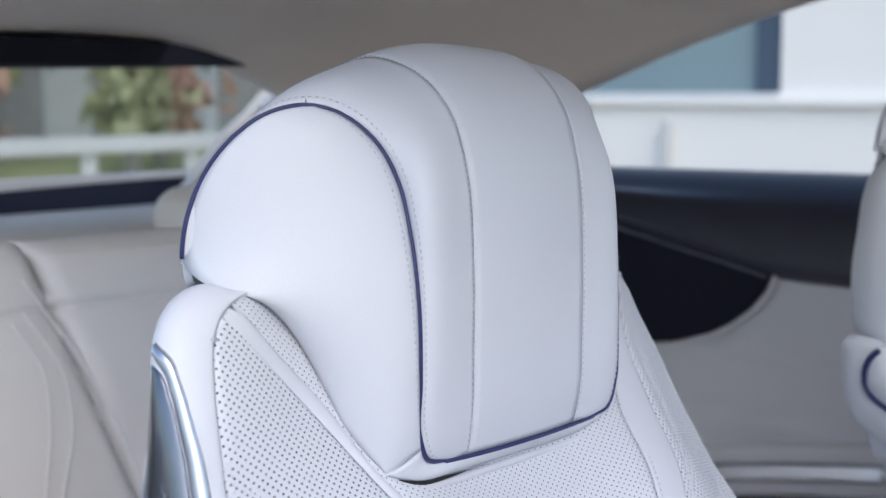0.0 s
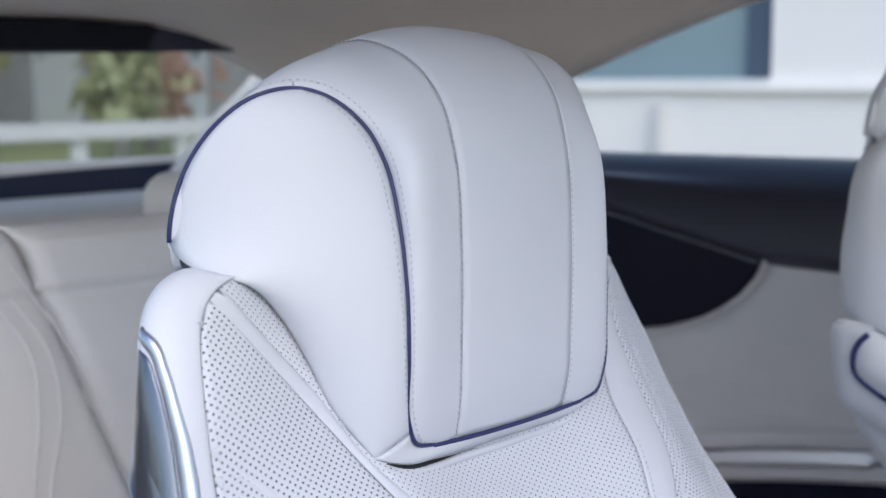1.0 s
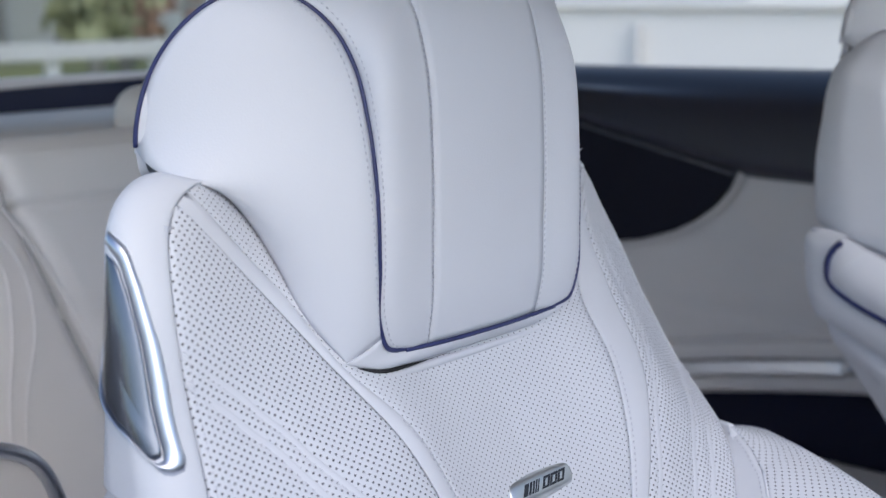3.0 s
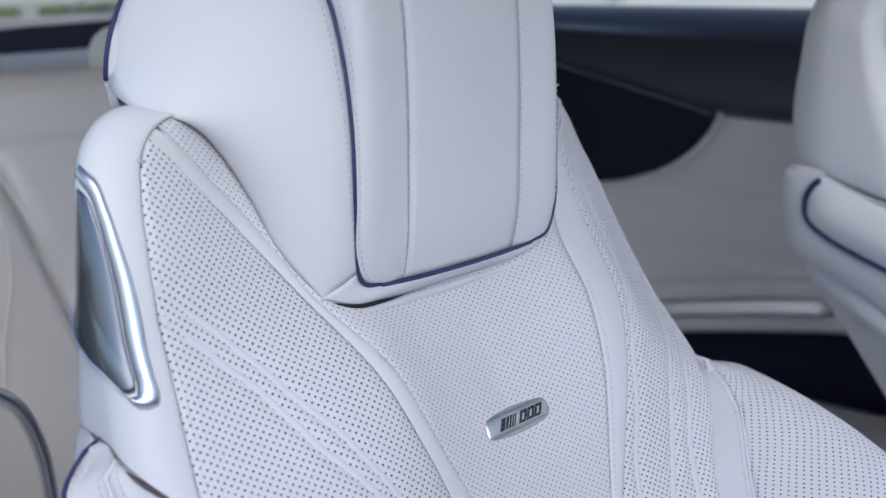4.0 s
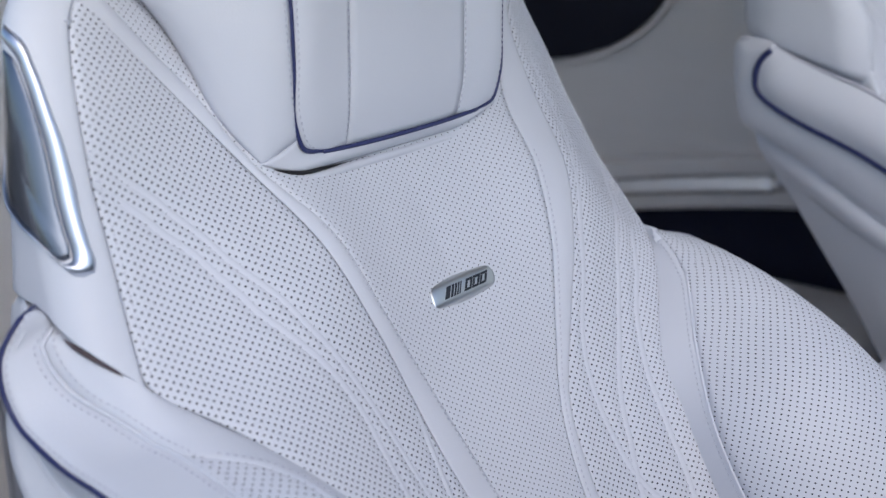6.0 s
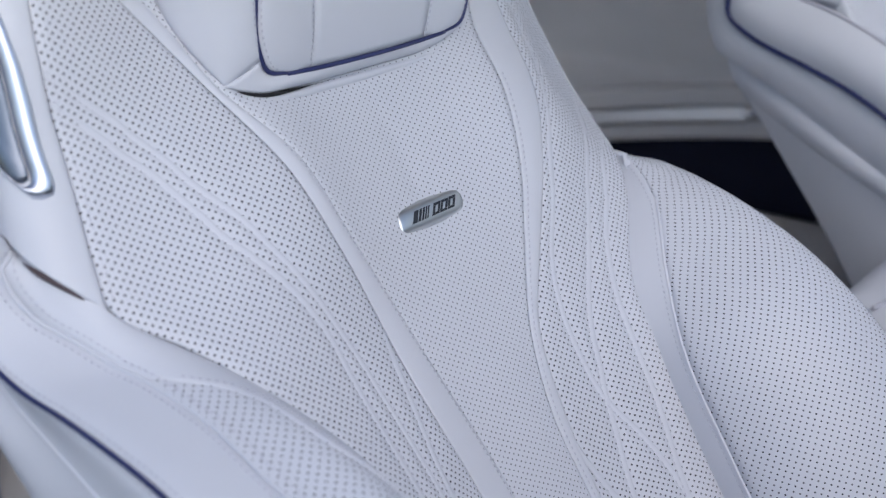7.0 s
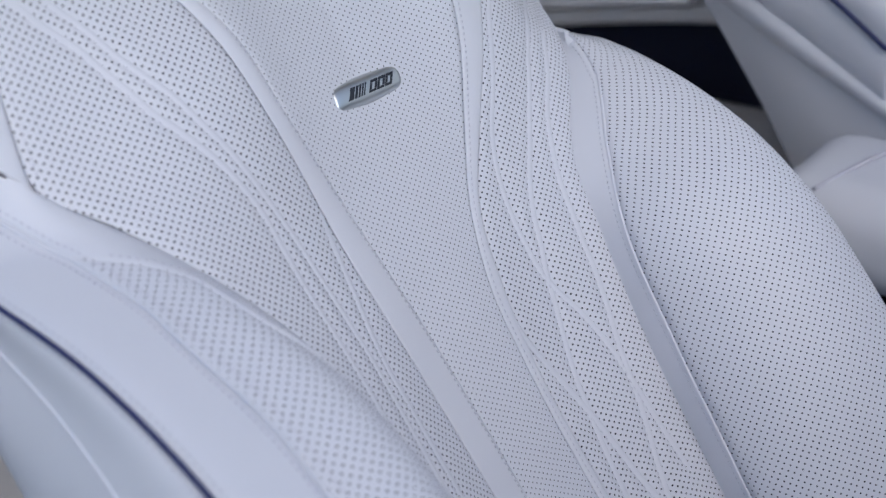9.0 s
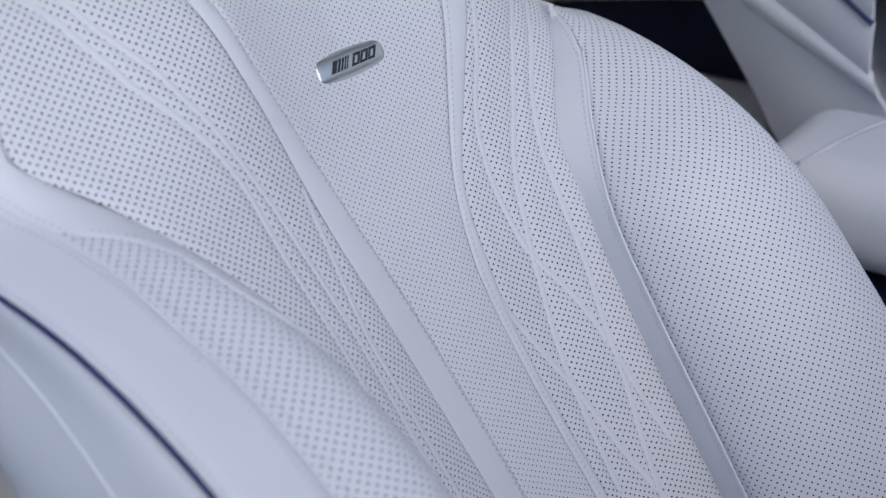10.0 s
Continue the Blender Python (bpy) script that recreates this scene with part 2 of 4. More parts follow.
# stitched pleats pressed into the perforated wings, as places across and up the slope; inboard they cross one another
PLEATS = {
    -1: [
        ([0.128, 0.113, 0.102, 0.087, 0.073, 0.057, 0.043, 0.0285, 0.0125, -0.0157, -0.0372, -0.0626, -0.093, -0.1245, -0.2, -0.32], [0.2222, 0.2077, 0.196, 0.1847, 0.1744, 0.1664, 0.158, 0.1491, 0.1421, 0.1294, 0.1212, 0.1130, 0.1085, 0.1065, 0.1045, 0.102]),
        ([0.114, 0.102, 0.090, 0.079, 0.068, 0.0523, 0.038, 0.0244, 0.0129, -0.0143, -0.0285, -0.0481, -0.0666, -0.086, -0.2], [0.2228, 0.2119, 0.2014, 0.1934, 0.1842, 0.176, 0.169, 0.1634, 0.1562, 0.1402, 0.1337, 0.1275, 0.1255, 0.1250, 0.123]),
        ([-0.057, -0.0735, -0.0932, -0.1127, -0.1321, -0.1489, -0.1669, -0.1918, -0.2169, -0.2422, -0.35], [0.0856, 0.0858, 0.0874, 0.0908, 0.0946, 0.0961, 0.0952, 0.0940, 0.0928, 0.0918, 0.0905]),
    ],
    1: [
        ([0.141, 0.119, 0.092, 0.065, 0.043, 0.023, 0.003, -0.033, -0.065, -0.082, -0.0965, -0.115, -0.135, -0.151, -0.165, -0.189, -0.217, -0.24, -0.273, -0.30, -0.327], [0.171, 0.171, 0.169, 0.160, 0.145, 0.1316, 0.118, 0.1008, 0.083, 0.0760, 0.0722, 0.0694, 0.0688, 0.0695, 0.0727, 0.0820, 0.0890, 0.0920, 0.0945, 0.0973, 0.1005]),
        ([0.0402, 0.0165, -0.0068, -0.0228, -0.0432, -0.076, -0.1084, -0.122, -0.14, -0.157, -0.179, -0.20, -0.222, -0.241, -0.264, -0.287, -0.33], [0.2150, 0.1930, 0.1640, 0.1471, 0.1339, 0.1127, 0.0907, 0.0844, 0.0787, 0.0728, 0.0676, 0.0620, 0.0570, 0.0542, 0.0515, 0.0495, 0.047]),
        ([-0.0020, -0.0200, -0.0486, -0.0627, -0.0827, -0.108, -0.131, -0.15, -0.17, -0.193, -0.215, -0.236, -0.254, -0.276, -0.298, -0.32, -0.36], [0.2000, 0.1750, 0.1518, 0.1400, 0.1285, 0.1178, 0.1125, 0.1090, 0.1065, 0.1023, 0.0970, 0.0931, 0.0905, 0.0858, 0.0805, 0.0763, 0.070]),
        ([-0.165, -0.1786, -0.205, -0.23, -0.249, -0.273, -0.30, -0.326, -0.37], [0.0285, 0.0310, 0.0396, 0.0482, 0.0540, 0.0592, 0.0641, 0.0708, 0.081]),
    ],
}
WING_S = {-1: [0.1975, 0.188, 0.174, 0.150, 0.129, 0.111, 0.091, 0.064, 0.041, 0.027, 0.016, 0.006, -0.014, -0.05, -0.1, -0.15, -0.2, -0.3, -0.46], 1: [0.21, 0.15, 0.1, 0.05, 0.016, 0.006, -0.014, -0.05, -0.1, -0.15, -0.2, -0.3, -0.46]}
WING = {-1: [0.205, 0.2115, 0.216, 0.2205, 0.2225, 0.2235, 0.224, 0.226, 0.229, 0.231, 0.2325, 0.2295, 0.213, 0.189, 0.160, 0.142, 0.134, 0.130, 0.128], 1: [0.204, 0.220, 0.224, 0.226, 0.222, 0.217, 0.206, 0.1785, 0.1385, 0.1265, 0.1205, 0.1165, 0.1145]}
# seam of the shoulder cap: up the wing's edge, round its tip and along to the headrest
CAP_SEAM = [(0.2335, 0.008), (0.231, 0.027), (0.229, 0.041), (0.226, 0.064), (0.224, 0.091), (0.2235, 0.111), (0.2225, 0.129), (0.2205, 0.150), (0.216, 0.174), (0.2115, 0.188), (0.205, 0.1975), (0.196, 0.2045), (0.187, 0.209), (0.179, 0.212), (0.171, 0.2142)]


def cap_line(x):
    """Height at which the cap's seam crosses a given distance from the middle."""
    tip = CAP_SEAM[9:]
    return knots([p[0] for p in tip], [p[1] for p in tip], abs(x))


def laid(p):
    """Pattern coordinates of the backrest's cover: across and up the slope."""
    return ((p - ORIGIN).dot(UP), p.x * 1.02)


def seam(table, at=SEAM_S):
    return lambda s: knots(at, table, s)


TOP, FOOT = 0.217, -0.46


def strip(inner, outer, side, s0=FOOT, s1=TOP, cols=8, rows=70, puff=0.0012, lift=0.0, sink=0.0004):
    """Padding between two seams; it swells between them and sinks into both."""
    grid = []
    for j in range(rows + 1):
        s = s0 + (s1 - s0) * j / rows
        a, b = inner(s), outer(s)
        line = []
        for i in range(cols + 1):
            u = i / cols
            x = a + (b - a) * u
            swell = puff * (1 - (2 * u - 1) ** 2) ** 1.5 - sink * (abs(2 * u - 1) ** 12)
            h = min(s, cap_line(x))
            if x < 0.2105 and cap_line(x) - h < 0.006:
                swell = min(swell, 0.0) - 0.0012 * (1 - (cap_line(x) - h) / 0.006)
            line.append(on_back(side * x, h, base(side * x, h) + swell + lift))
        grid.append(line if side > 0 else line[::-1])
    return grid


def along(x_of_s, side, s0, s1, count=120, lift=0.0):
    ss = [s0 + (s1 - s0) * k / count for k in range(count + 1)]
    return [on_back(side * x_of_s(s), s, base(side * x_of_s(s), s) + lift) for s in ss]


def pleat_line(ss, xs, count=150):
    """Places along a pleat, with how much wider it measures across where it runs aslant."""
    out = []
    for s in np.linspace(ss[0], ss[-1], count):
        x = knots(ss, xs, s)
        lean = (knots(ss, xs, s + 0.002) - knots(ss, xs, s - 0.002)) / 0.004
        out.append((float(s), x, math.sqrt(1 + lean * lean)))
    return out


def pleat_depth(side, x, s):
    """How far the pleats pull the cover in at a place."""
    deep = 0.0
    for ss, xs in PLEATS[side]:
        if ss[-1] <= s <= ss[0]:
            lean = (knots(ss, xs, s + 0.002) - knots(ss, xs, s - 0.002)) / 0.004
            d = (x - knots(ss, xs, s)) / math.sqrt(1 + lean * lean)
            ends = min(1.0, (ss[0] - s) / 0.02, (s - ss[-1]) / 0.02)
            deep = max(deep, 0.0016 * ends * math.exp(-((d / 0.0055) ** 2)))
    return deep


def wing_rows(side, inner, outer, cols=64, rows=190):
    grid = []
    for j in range(rows + 1):
        s = FOOT + (TOP - FOOT) * j / rows
        a = inner(s)
        b = max(outer(s), a + 0.001)
        line = []
        for i in range(cols + 1):
            u = i / cols
            x = a + (b - a) * u
            h = min(s, cap_line(x))
            n = base(side * x, h) + 0.0012 * min(1.0, 14 * u * (1 - u)) - pleat_depth(side, x, s) - 0.0006 * abs(2 * u - 1) ** 30
            if x < 0.2125 and cap_line(x) - h < 0.006:
                n -= 0.0020 * (1 - (cap_line(x) - h) / 0.006) * min(1.0, (0.2125 - x) / 0.005)
            line.append(on_back(side * x, h, n))
        grid.append(line if side > 0 else line[::-1])
    return grid


def pleat_rows(side, ss, xs, lift, outer):
    grid = []
    for k, (s, x, w) in enumerate(pleat_line(ss, xs)):
        ends = min(1.0, (ss[0] - s) / 0.02, (s - ss[-1]) / 0.02)
        line = []
        for i in range(7):
            u = i / 3 - 1
            q = min(x + u * 0.0027 * w, max(x, outer(s) - 0.0004))
            line.append(on_back(side * q, s, base(side * q, s) + 0.0012 - 0.0016 * ends + 0.00062 * (1 - u * u) - 0.0001 + lift - 0.001 * (1 - ends)))
        grid.append(line if side > 0 else line[::-1])
    return grid[::-1]


# side bolster
CREST_S = [0.07, 0.03, 0, -0.03, -0.06, -0.13, -0.18, -0.28, -0.46]
CREST_N = [-0.016, -0.008, 0.001, 0.019, 0.050, 0.100, 0.120, 0.136, 0.142]
FOLD_S = [0.07, 0.03, 0.014, 0, -0.014, -0.05, -0.1, -0.15, -0.2, -0.3, -0.46]
FOLD_X = {-1: [0.236, 0.235, 0.233, 0.224, 0.213, 0.187, 0.154, 0.135, 0.127, 0.120, 0.118], 1: [0.236, 0.232, 0.222, 0.214, 0.206, 0.177, 0.137, 0.125, 0.119, 0.115, 0.113]}
STRIP_S = [0.07, 0.0, -0.019, -0.028, -0.040, -0.052, -0.108, -0.147, -0.235, -0.32, -0.46]
STRIP_X = [0.2495, 0.2495, 0.249, 0.222, 0.199, 0.187, 0.146, 0.123, 0.105, 0.098, 0.096]
STRIP_N = [-0.016, 0.004, 0.014, 0.024, 0.030, 0.036, 0.046, 0.050, 0.054, 0.058, 0.060]
CORD_S = [0.084, 0.0715, 0.0645, 0.0565, 0.046, 0.0325, 0.0186, 0.0068, -0.009, -0.022, -0.04, -0.0657, -0.094, -0.1234, -0.148, -0.25, -0.46]
CORD_X = [0.244, 0.262, 0.273, 0.280, 0.284, 0.2845, 0.285, 0.285, 0.285, 0.285, 0.285, 0.285, 0.285, 0.2855, 0.286, 0.288, 0.29]
CORD_N = [-0.024, -0.020, -0.021, -0.029, -0.0335, -0.037, -0.0342, -0.0268, -0.0137, 0.0012, 0.0195, 0.0428, 0.062, 0.078, 0.089, 0.103, 0.109]


SLIT = [(-0.2548, 0.0508, -0.0185), (-0.2522, 0.0440, -0.0158), (-0.2491, 0.0378, -0.0128), (-0.2449, 0.0288, -0.0082), (-0.2410, 0.0216, -0.0062)]


FLANK_S = [0.092, 0.082, 0.036, 0.0, -0.06, -0.13, -0.46]


def crest(s):
    return knots(CREST_S, CREST_N, s)


def bolster_section(s, side=-1):
    """Half section of the side bolster: fold, inner shoulder, crest, band seam, cord, flank."""
    c = crest(s)
    xf = knots(FOLD_S, FOLD_X[side], s)
    xc, nc = knots(CORD_S, CORD_X, s), knots(CORD_S, CORD_N, s)
    top = (knots(CREST_S[:5], [0.248, 0.243, 0.233, 0.221, 0.213], s), c)
    fold = (xf, base(side * xf, s) - (0.0006 if side < 0 else 0.003))
    bulge = knots([0.05, 0.0, -0.05, -0.13], [-0.004, -0.006, 0.0, 0.011], s)
    tuck = knots([-0.08, -0.03, 0.0, 0.07], [0.0, 0.0, 0.004, 0.012], s)
    near = (0.5 * (fold[0] + top[0]), 0.5 * (fold[1] + top[1]) + knots([-0.20, -0.12, -0.03, 0.0], [0.006, 0.004, 0.002, 0.001], s))
    q = 1.0 if side < 0 else 0.0
    xs, ns = knots(STRIP_S, STRIP_X, s), knots(STRIP_S, STRIP_N, s)
    if side > 0:
        xs += knots([-0.3, -0.2, -0.15, -0.1], [0.008, 0.006, 0.003, 0.0], s)
    inner = (xs + (near[0] - xs) * q, ns + (near[1] - ns) * q)
    sec = dict(fold=fold, inner=inner, crest=top, band=(max(knots([0.07, 0.04, 0.01, -0.02], [0.260, 0.258, 0.2545, 0.2505], s), top[0] + 0.006), max(c - 0.010, nc + 0.006)), cord=(xc, nc), low=(xc + bulge - 0.3 * tuck, nc - knots([-0.06, -0.02, 0.02], [0.032, 0.026, 0.012], s)), deep=(knots(FLANK_S, [0.240, 0.247, 0.274, 0.284, 0.287, 0.293, 0.297], s), knots(FLANK_S, [-0.057, -0.057, -0.056, -0.055, -0.045, -0.03, -0.03], s)), rear=(knots(FLANK_S, [0.185, 0.195, 0.228, 0.243, 0.245, 0.245, 0.245], s), -0.088))
    # the band's seam lies close under the crest
    f = knots([-0.16, -0.12, -0.08, -0.05, 0.0], [1.0, 0.94, 0.88, 0.82, 0.85], s) if side < 0 else 1.0
    sec["band"] = tuple(a + (b - a) * f for a, b in zip(top, sec["band"]))
    if side < 0:
        sec["band"] = (sec["band"][0], sec["band"][1] - knots([-0.03, 0.0, 0.02, 0.05], [0.0, 0.002, 0.004, 0.002], s))
    if side < 0 and s > 0.067:
        # the outboard end rounds off and dives under the shoulder
        ended = {}
        for k, (x, n) in sec.items():
            behind = k in ("low", "deep", "rear")
            f = min(1.0, max(0.0, (s - 0.082) / 0.024) if behind else (s - 0.067) / 0.020)
            f = f * f * (3 - 2 * f)
            ended[k] = (x + ((0.150 if k == "rear" else 0.200) - x) * f, n + ((-0.080 if behind else -0.062) - n) * f)
        sec = ended
    if side > 0:
        lower = dict(inner=knots([-0.06, -0.12, -0.3], [0.004, 0.0095, 0.011], s), band=0.020, cord=0.034, low=0.036, deep=0.02)
        sec = {k: (x, n - lower.get(k, 0.0)) for k, (x, n) in sec.items()}
    if side > 0 and s > -0.06:
        # inboard, the top of the bolster sinks behind the wing
        f = min(1.0, max(0.0, (s + 0.040) / 0.060))
        sec = {k: (x, n - 0.07 * f * f * (3 - 2 * f)) for k, (x, n) in sec.items()}
        s_in = [-0.06, -0.04, -0.029, -0.015, 0.0, 0.03, 0.07]
        sec["inner"] = (knots(s_in, [0.181, 0.191, 0.197, 0.204, 0.21, 0.215, 0.22], s), knots(s_in, [0.0335, 0.0265, 0.019, 0.002, -0.035, -0.07, -0.09], s))
        sec["fold"] = (fold[0], fold[1] - 0.06 * max(0.0, s + 0.022) / 0.04)
    return sec


SECTION_KEYS = ["fold", "inner", "crest", "band", "cord", "low", "deep", "rear"]


def bolster_at(s, side, t):
    """A place on the section: t counts the named points, fold 0 to rear 7."""
    q = bolster_section(s, side)
    pts = [Vector((*q[k], 0)) for k in SECTION_KEYS]
    d = [0.0]
    for p0, p1 in zip(pts, pts[1:]):
        d.append(d[-1] + max((p1 - p0).length, 1e-4))
    k = min(int(t), 6)
    at = d[k] + (d[k + 1] - d[k]) * (t - k)
    x, n = knots(d, [p[0] for p in pts], at), knots(d, [p[1] for p in pts], at)
    # above this line the padding dives under the shoulder
    over = s - (0.0170 + (x - 0.233) * 1.80)
    if over > 0 and side < 0:
        n -= min(0.03, 0.75 * over) * min(1.0, max(0.0, (s + 0.012) / 0.02)) * min(1.0, max(0.0, (4.6 - t) / 1.4))
    return x, n


def strip_seam(s, side=-1):
    """Where the seam between strip and perforated face runs: outboard it climbs over the top to the band seam."""
    if side > 0:
        return 1.0
    return knots([-0.145, -0.115, -0.09, -0.07, -0.054, -0.044, -0.036, -0.0235], [1.0, 1.5, 1.86, 1.97, 2.04, 2.14, 2.36, 2.84], s)


def band_seam(s, side=-1):
    """Where the seam between face and band runs: outboard its end bows out and turns back under the shoulder."""
    if side > 0:
        return 3.0
    return knots([-0.18, -0.12, -0.07, -0.046, -0.0235, -0.0015, 0.0095, 0.0204, 0.035, 0.047, 0.0533, 0.0558, 0.0582, 0.066], [2.94, 2.91, 2.95, 2.91, 2.86, 2.94, 3.03, 3.13, 3.2, 3.2, 3.13, 2.97, 2.77, 2.4], s)


def bolster_rows(side, s0, s1, cols, rows, a, b):
    grid = []
    for j in range(rows + 1):
        s = s0 + (s1 - s0) * j / rows
        t0, t1 = (a(s) if callable(a) else a), (b(s) if callable(b) else b)
        line = []
        for i in range(cols + 1):
            u = abs(2 * i / cols - 1)
            x, n = bolster_at(s, side, t0 + (t1 - t0) * i / cols)
            line.append(on_back(side * x, s, n - 0.0010 * u**14))
        grid.append(line if side > 0 else line[::-1])
    return grid


def bolster_line(side, t, s0, s1, shift=0.0, lift=0.0006, count=170):
    pts = []
    for s in np.linspace(s0, s1, count):
        tt = t(s) if callable(t) else t
        x, n = bolster_at(s, side, tt)
        x2, n2 = bolster_at(s, side, tt + (0.1 if shift > 0 else -0.1))
        v = Vector((x2 - x, n2 - n, 0))
        v = v.normalized() * abs(shift) if v.length > 1e-9 else Vector()
        pts.append(on_back(side * (x + v[0]), s, n + v[1] + lift))
    return pts


def add_bolster(seat, side):
    low, high = FOOT, (0.104 if side < 0 else -0.008)

    def strip_seam_here(s):
        return min(strip_seam(s, side), band(s)) if s < -0.0235 else band(s)

    def band(s):
        return band_seam(s, side)

    part("bolster_strip", sheet(bolster_rows(side, low, high, 14, 120, 0.0, strip_seam_here), 0.006), leather, seat)
    part("bolster_face", sheet(bolster_rows(side, low, -0.0235 if side < 0 else high, 30, 110, strip_seam_here, band), 0.006, None, 0.0 if side < 0 else 1.0), perf_bolster, seat, "perforated white leather bolster face")
    part("bolster_band", sheet(bolster_rows(side, low, high, 10, 140, band, 4.0), 0.006), leather, seat)
    part("bolster_flank", sheet(bolster_rows(side, low, high, 20, 100, 4.0, 7.0), 0.006), leather, seat)
    part("welt", tube(bolster_line(side, 5.06, min(0.02, high), low, 0.0, -0.0004, 90), 0.0010), leather, seat)
    part("piping", tube([p + Vector((side * 0.0008, 0, 0)) for p in bolster_line(side, 4.0, min(0.080, high), low, 0.0, 0.0011, 120)], 0.00125), piping_blue, seat, "navy piping cord")
    part("stitching", stitches(bolster_line(side, band, min(0.056, high), low, -0.005, count=240)), thread, seat)
    part("stitching", stitches(bolster_line(side, band, min(0.0585, high), low, 0.005, count=240)), thread, seat)
    for off in (-0.0045, 0.0042):
        part("stitching", stitches(bolster_line(side, 4.0, min(0.072, high), low, off)), thread, seat)
    part("stitching", stitches(bolster_line(side, strip_seam_here, -0.03, low, -0.005)), thread, seat)
    part("welt", tube(bolster_line(side, strip_seam_here, -0.060, low, 0.0, -0.0006), 0.0011), leather, seat)
    part("welt", tube(bolster_line(side, band, min(0.059, high), low, 0.0, -0.0006, 260), 0.0012), leather, seat)


def wrap(p, much=1.0):
    """The flank of the backrest turns inwards towards its back."""
    d = max(0.0, p.y - 0.030)
    a = min(d, 0.045)
    return Vector((math.copysign(max(0.05, abs(p.x) - (25 * a * a + 2.25 * (d - a)) * much), p.x), p.y, p.z))


def add_shoulder(seat, side):
    """Smooth leather cap round the outer edge: it rolls from the wing's seam over to the flank and over the top."""
    count = 110
    line = curve3([(x, s, 0) for x, s in CAP_SEAM], count)
    heights = [p.y for p in line]
    turns = [(line[min(k + 3, count - 1)] - line[max(k - 3, 0)]).normalized() for k in range(count)]

    def place(k, v):
        """A point of the cap: v is 0 at the seam, 1 where the roll ends, 2 at the back."""
        k0 = min(int(k), count - 2)
        x, s, _ = line[k0].lerp(line[k0 + 1], k - k0)
        t = turns[k0].lerp(turns[k0 + 1], k - k0)
        g = min(1.0, max(0.0, -t.x))
        g = g * g * (3 - 2 * g)
        h = min(1.0, max(0.0, (-t.x - 0.15) / 0.35))
        w = knots([0.0, 0.04, 0.076, 0.10, 0.15, 0.2], [0.023, 0.0195, 0.015, 0.0125, 0.007, 0.0015], s)
        wide = (0.2385 + w - x) * (1 - g) + knots([0.16, 0.179, 0.195, 0.211], [0.002, 0.005, 0.026, 0.041], x) * g
        roll = 0.022 * (1 - g) + 0.030 * g
        nb = base(side * x, s) + 0.0006
        if v <= 1:
            a = v * math.pi / 2
            e, n = wide * math.sin(a), -roll * (1 - math.cos(a)) - 0.0012 * max(0.0, 1 - v / 0.04)
        else:
            e, n = wide * (1 - 0.8 * g * (v - 1) ** 2), -roll - (0.088 + nb - roll) * (v - 1)
        tuck = min(1.0, max(0.0, (0.080 - s) / 0.062))
        tuck = tuck * tuck * (3 - 2 * tuck)
        xe = x + (1 + (t.y - 1) * h) * e - 0.022 * tuck * max(0.0, -n - 0.02) / 0.068
        return wrap(on_back(side * xe, s - t.x * h * e, nb + n), 1 - 0.5 * g * max(0.0, 1 + n / 0.06))

    grid = []
    for k in range(count):
        row = []
        for v in [0.0] + [a for a in np.linspace(0.04, 1, 18)] + [a for a in np.linspace(1.08, 2, 14)]:
            # its lower edge climbs outwards, where the bolster comes out from under it
            s, low = heights[k], 0.0112 + 0.053 * v
            if s < 0.13:
                s = low + (s - heights[0]) * (0.13 - low) / (0.13 - heights[0])
            row.append(place(float(np.interp(s, heights, range(count))), v))
        grid.append(row if side > 0 else row[::-1])
    return part("shoulder", sheet(grid, 0.004), leather, seat)


def add_wing_side(seat, side):
    """The wing's cover turns round its edge to the back of the seat."""
    edge = seam(WING[side], WING_S[side])
    grid = []
    for s in np.linspace(-0.03, 0.2, 66):
        x, h = edge(s), min(s, 0.19)
        nb = base(side * x, h)
        row = [on_back(side * (x + dx), h, nb + dn) for dx, dn in ((0, 0), (0.002, -0.0015), (0.003, -0.006), (0.001, -0.02), (-0.01, -0.05), (-0.04, -0.08))]
        grid.append(row if side > 0 else row[::-1])
    return part("wing_side", sheet(grid, 0.003), leather, seat)


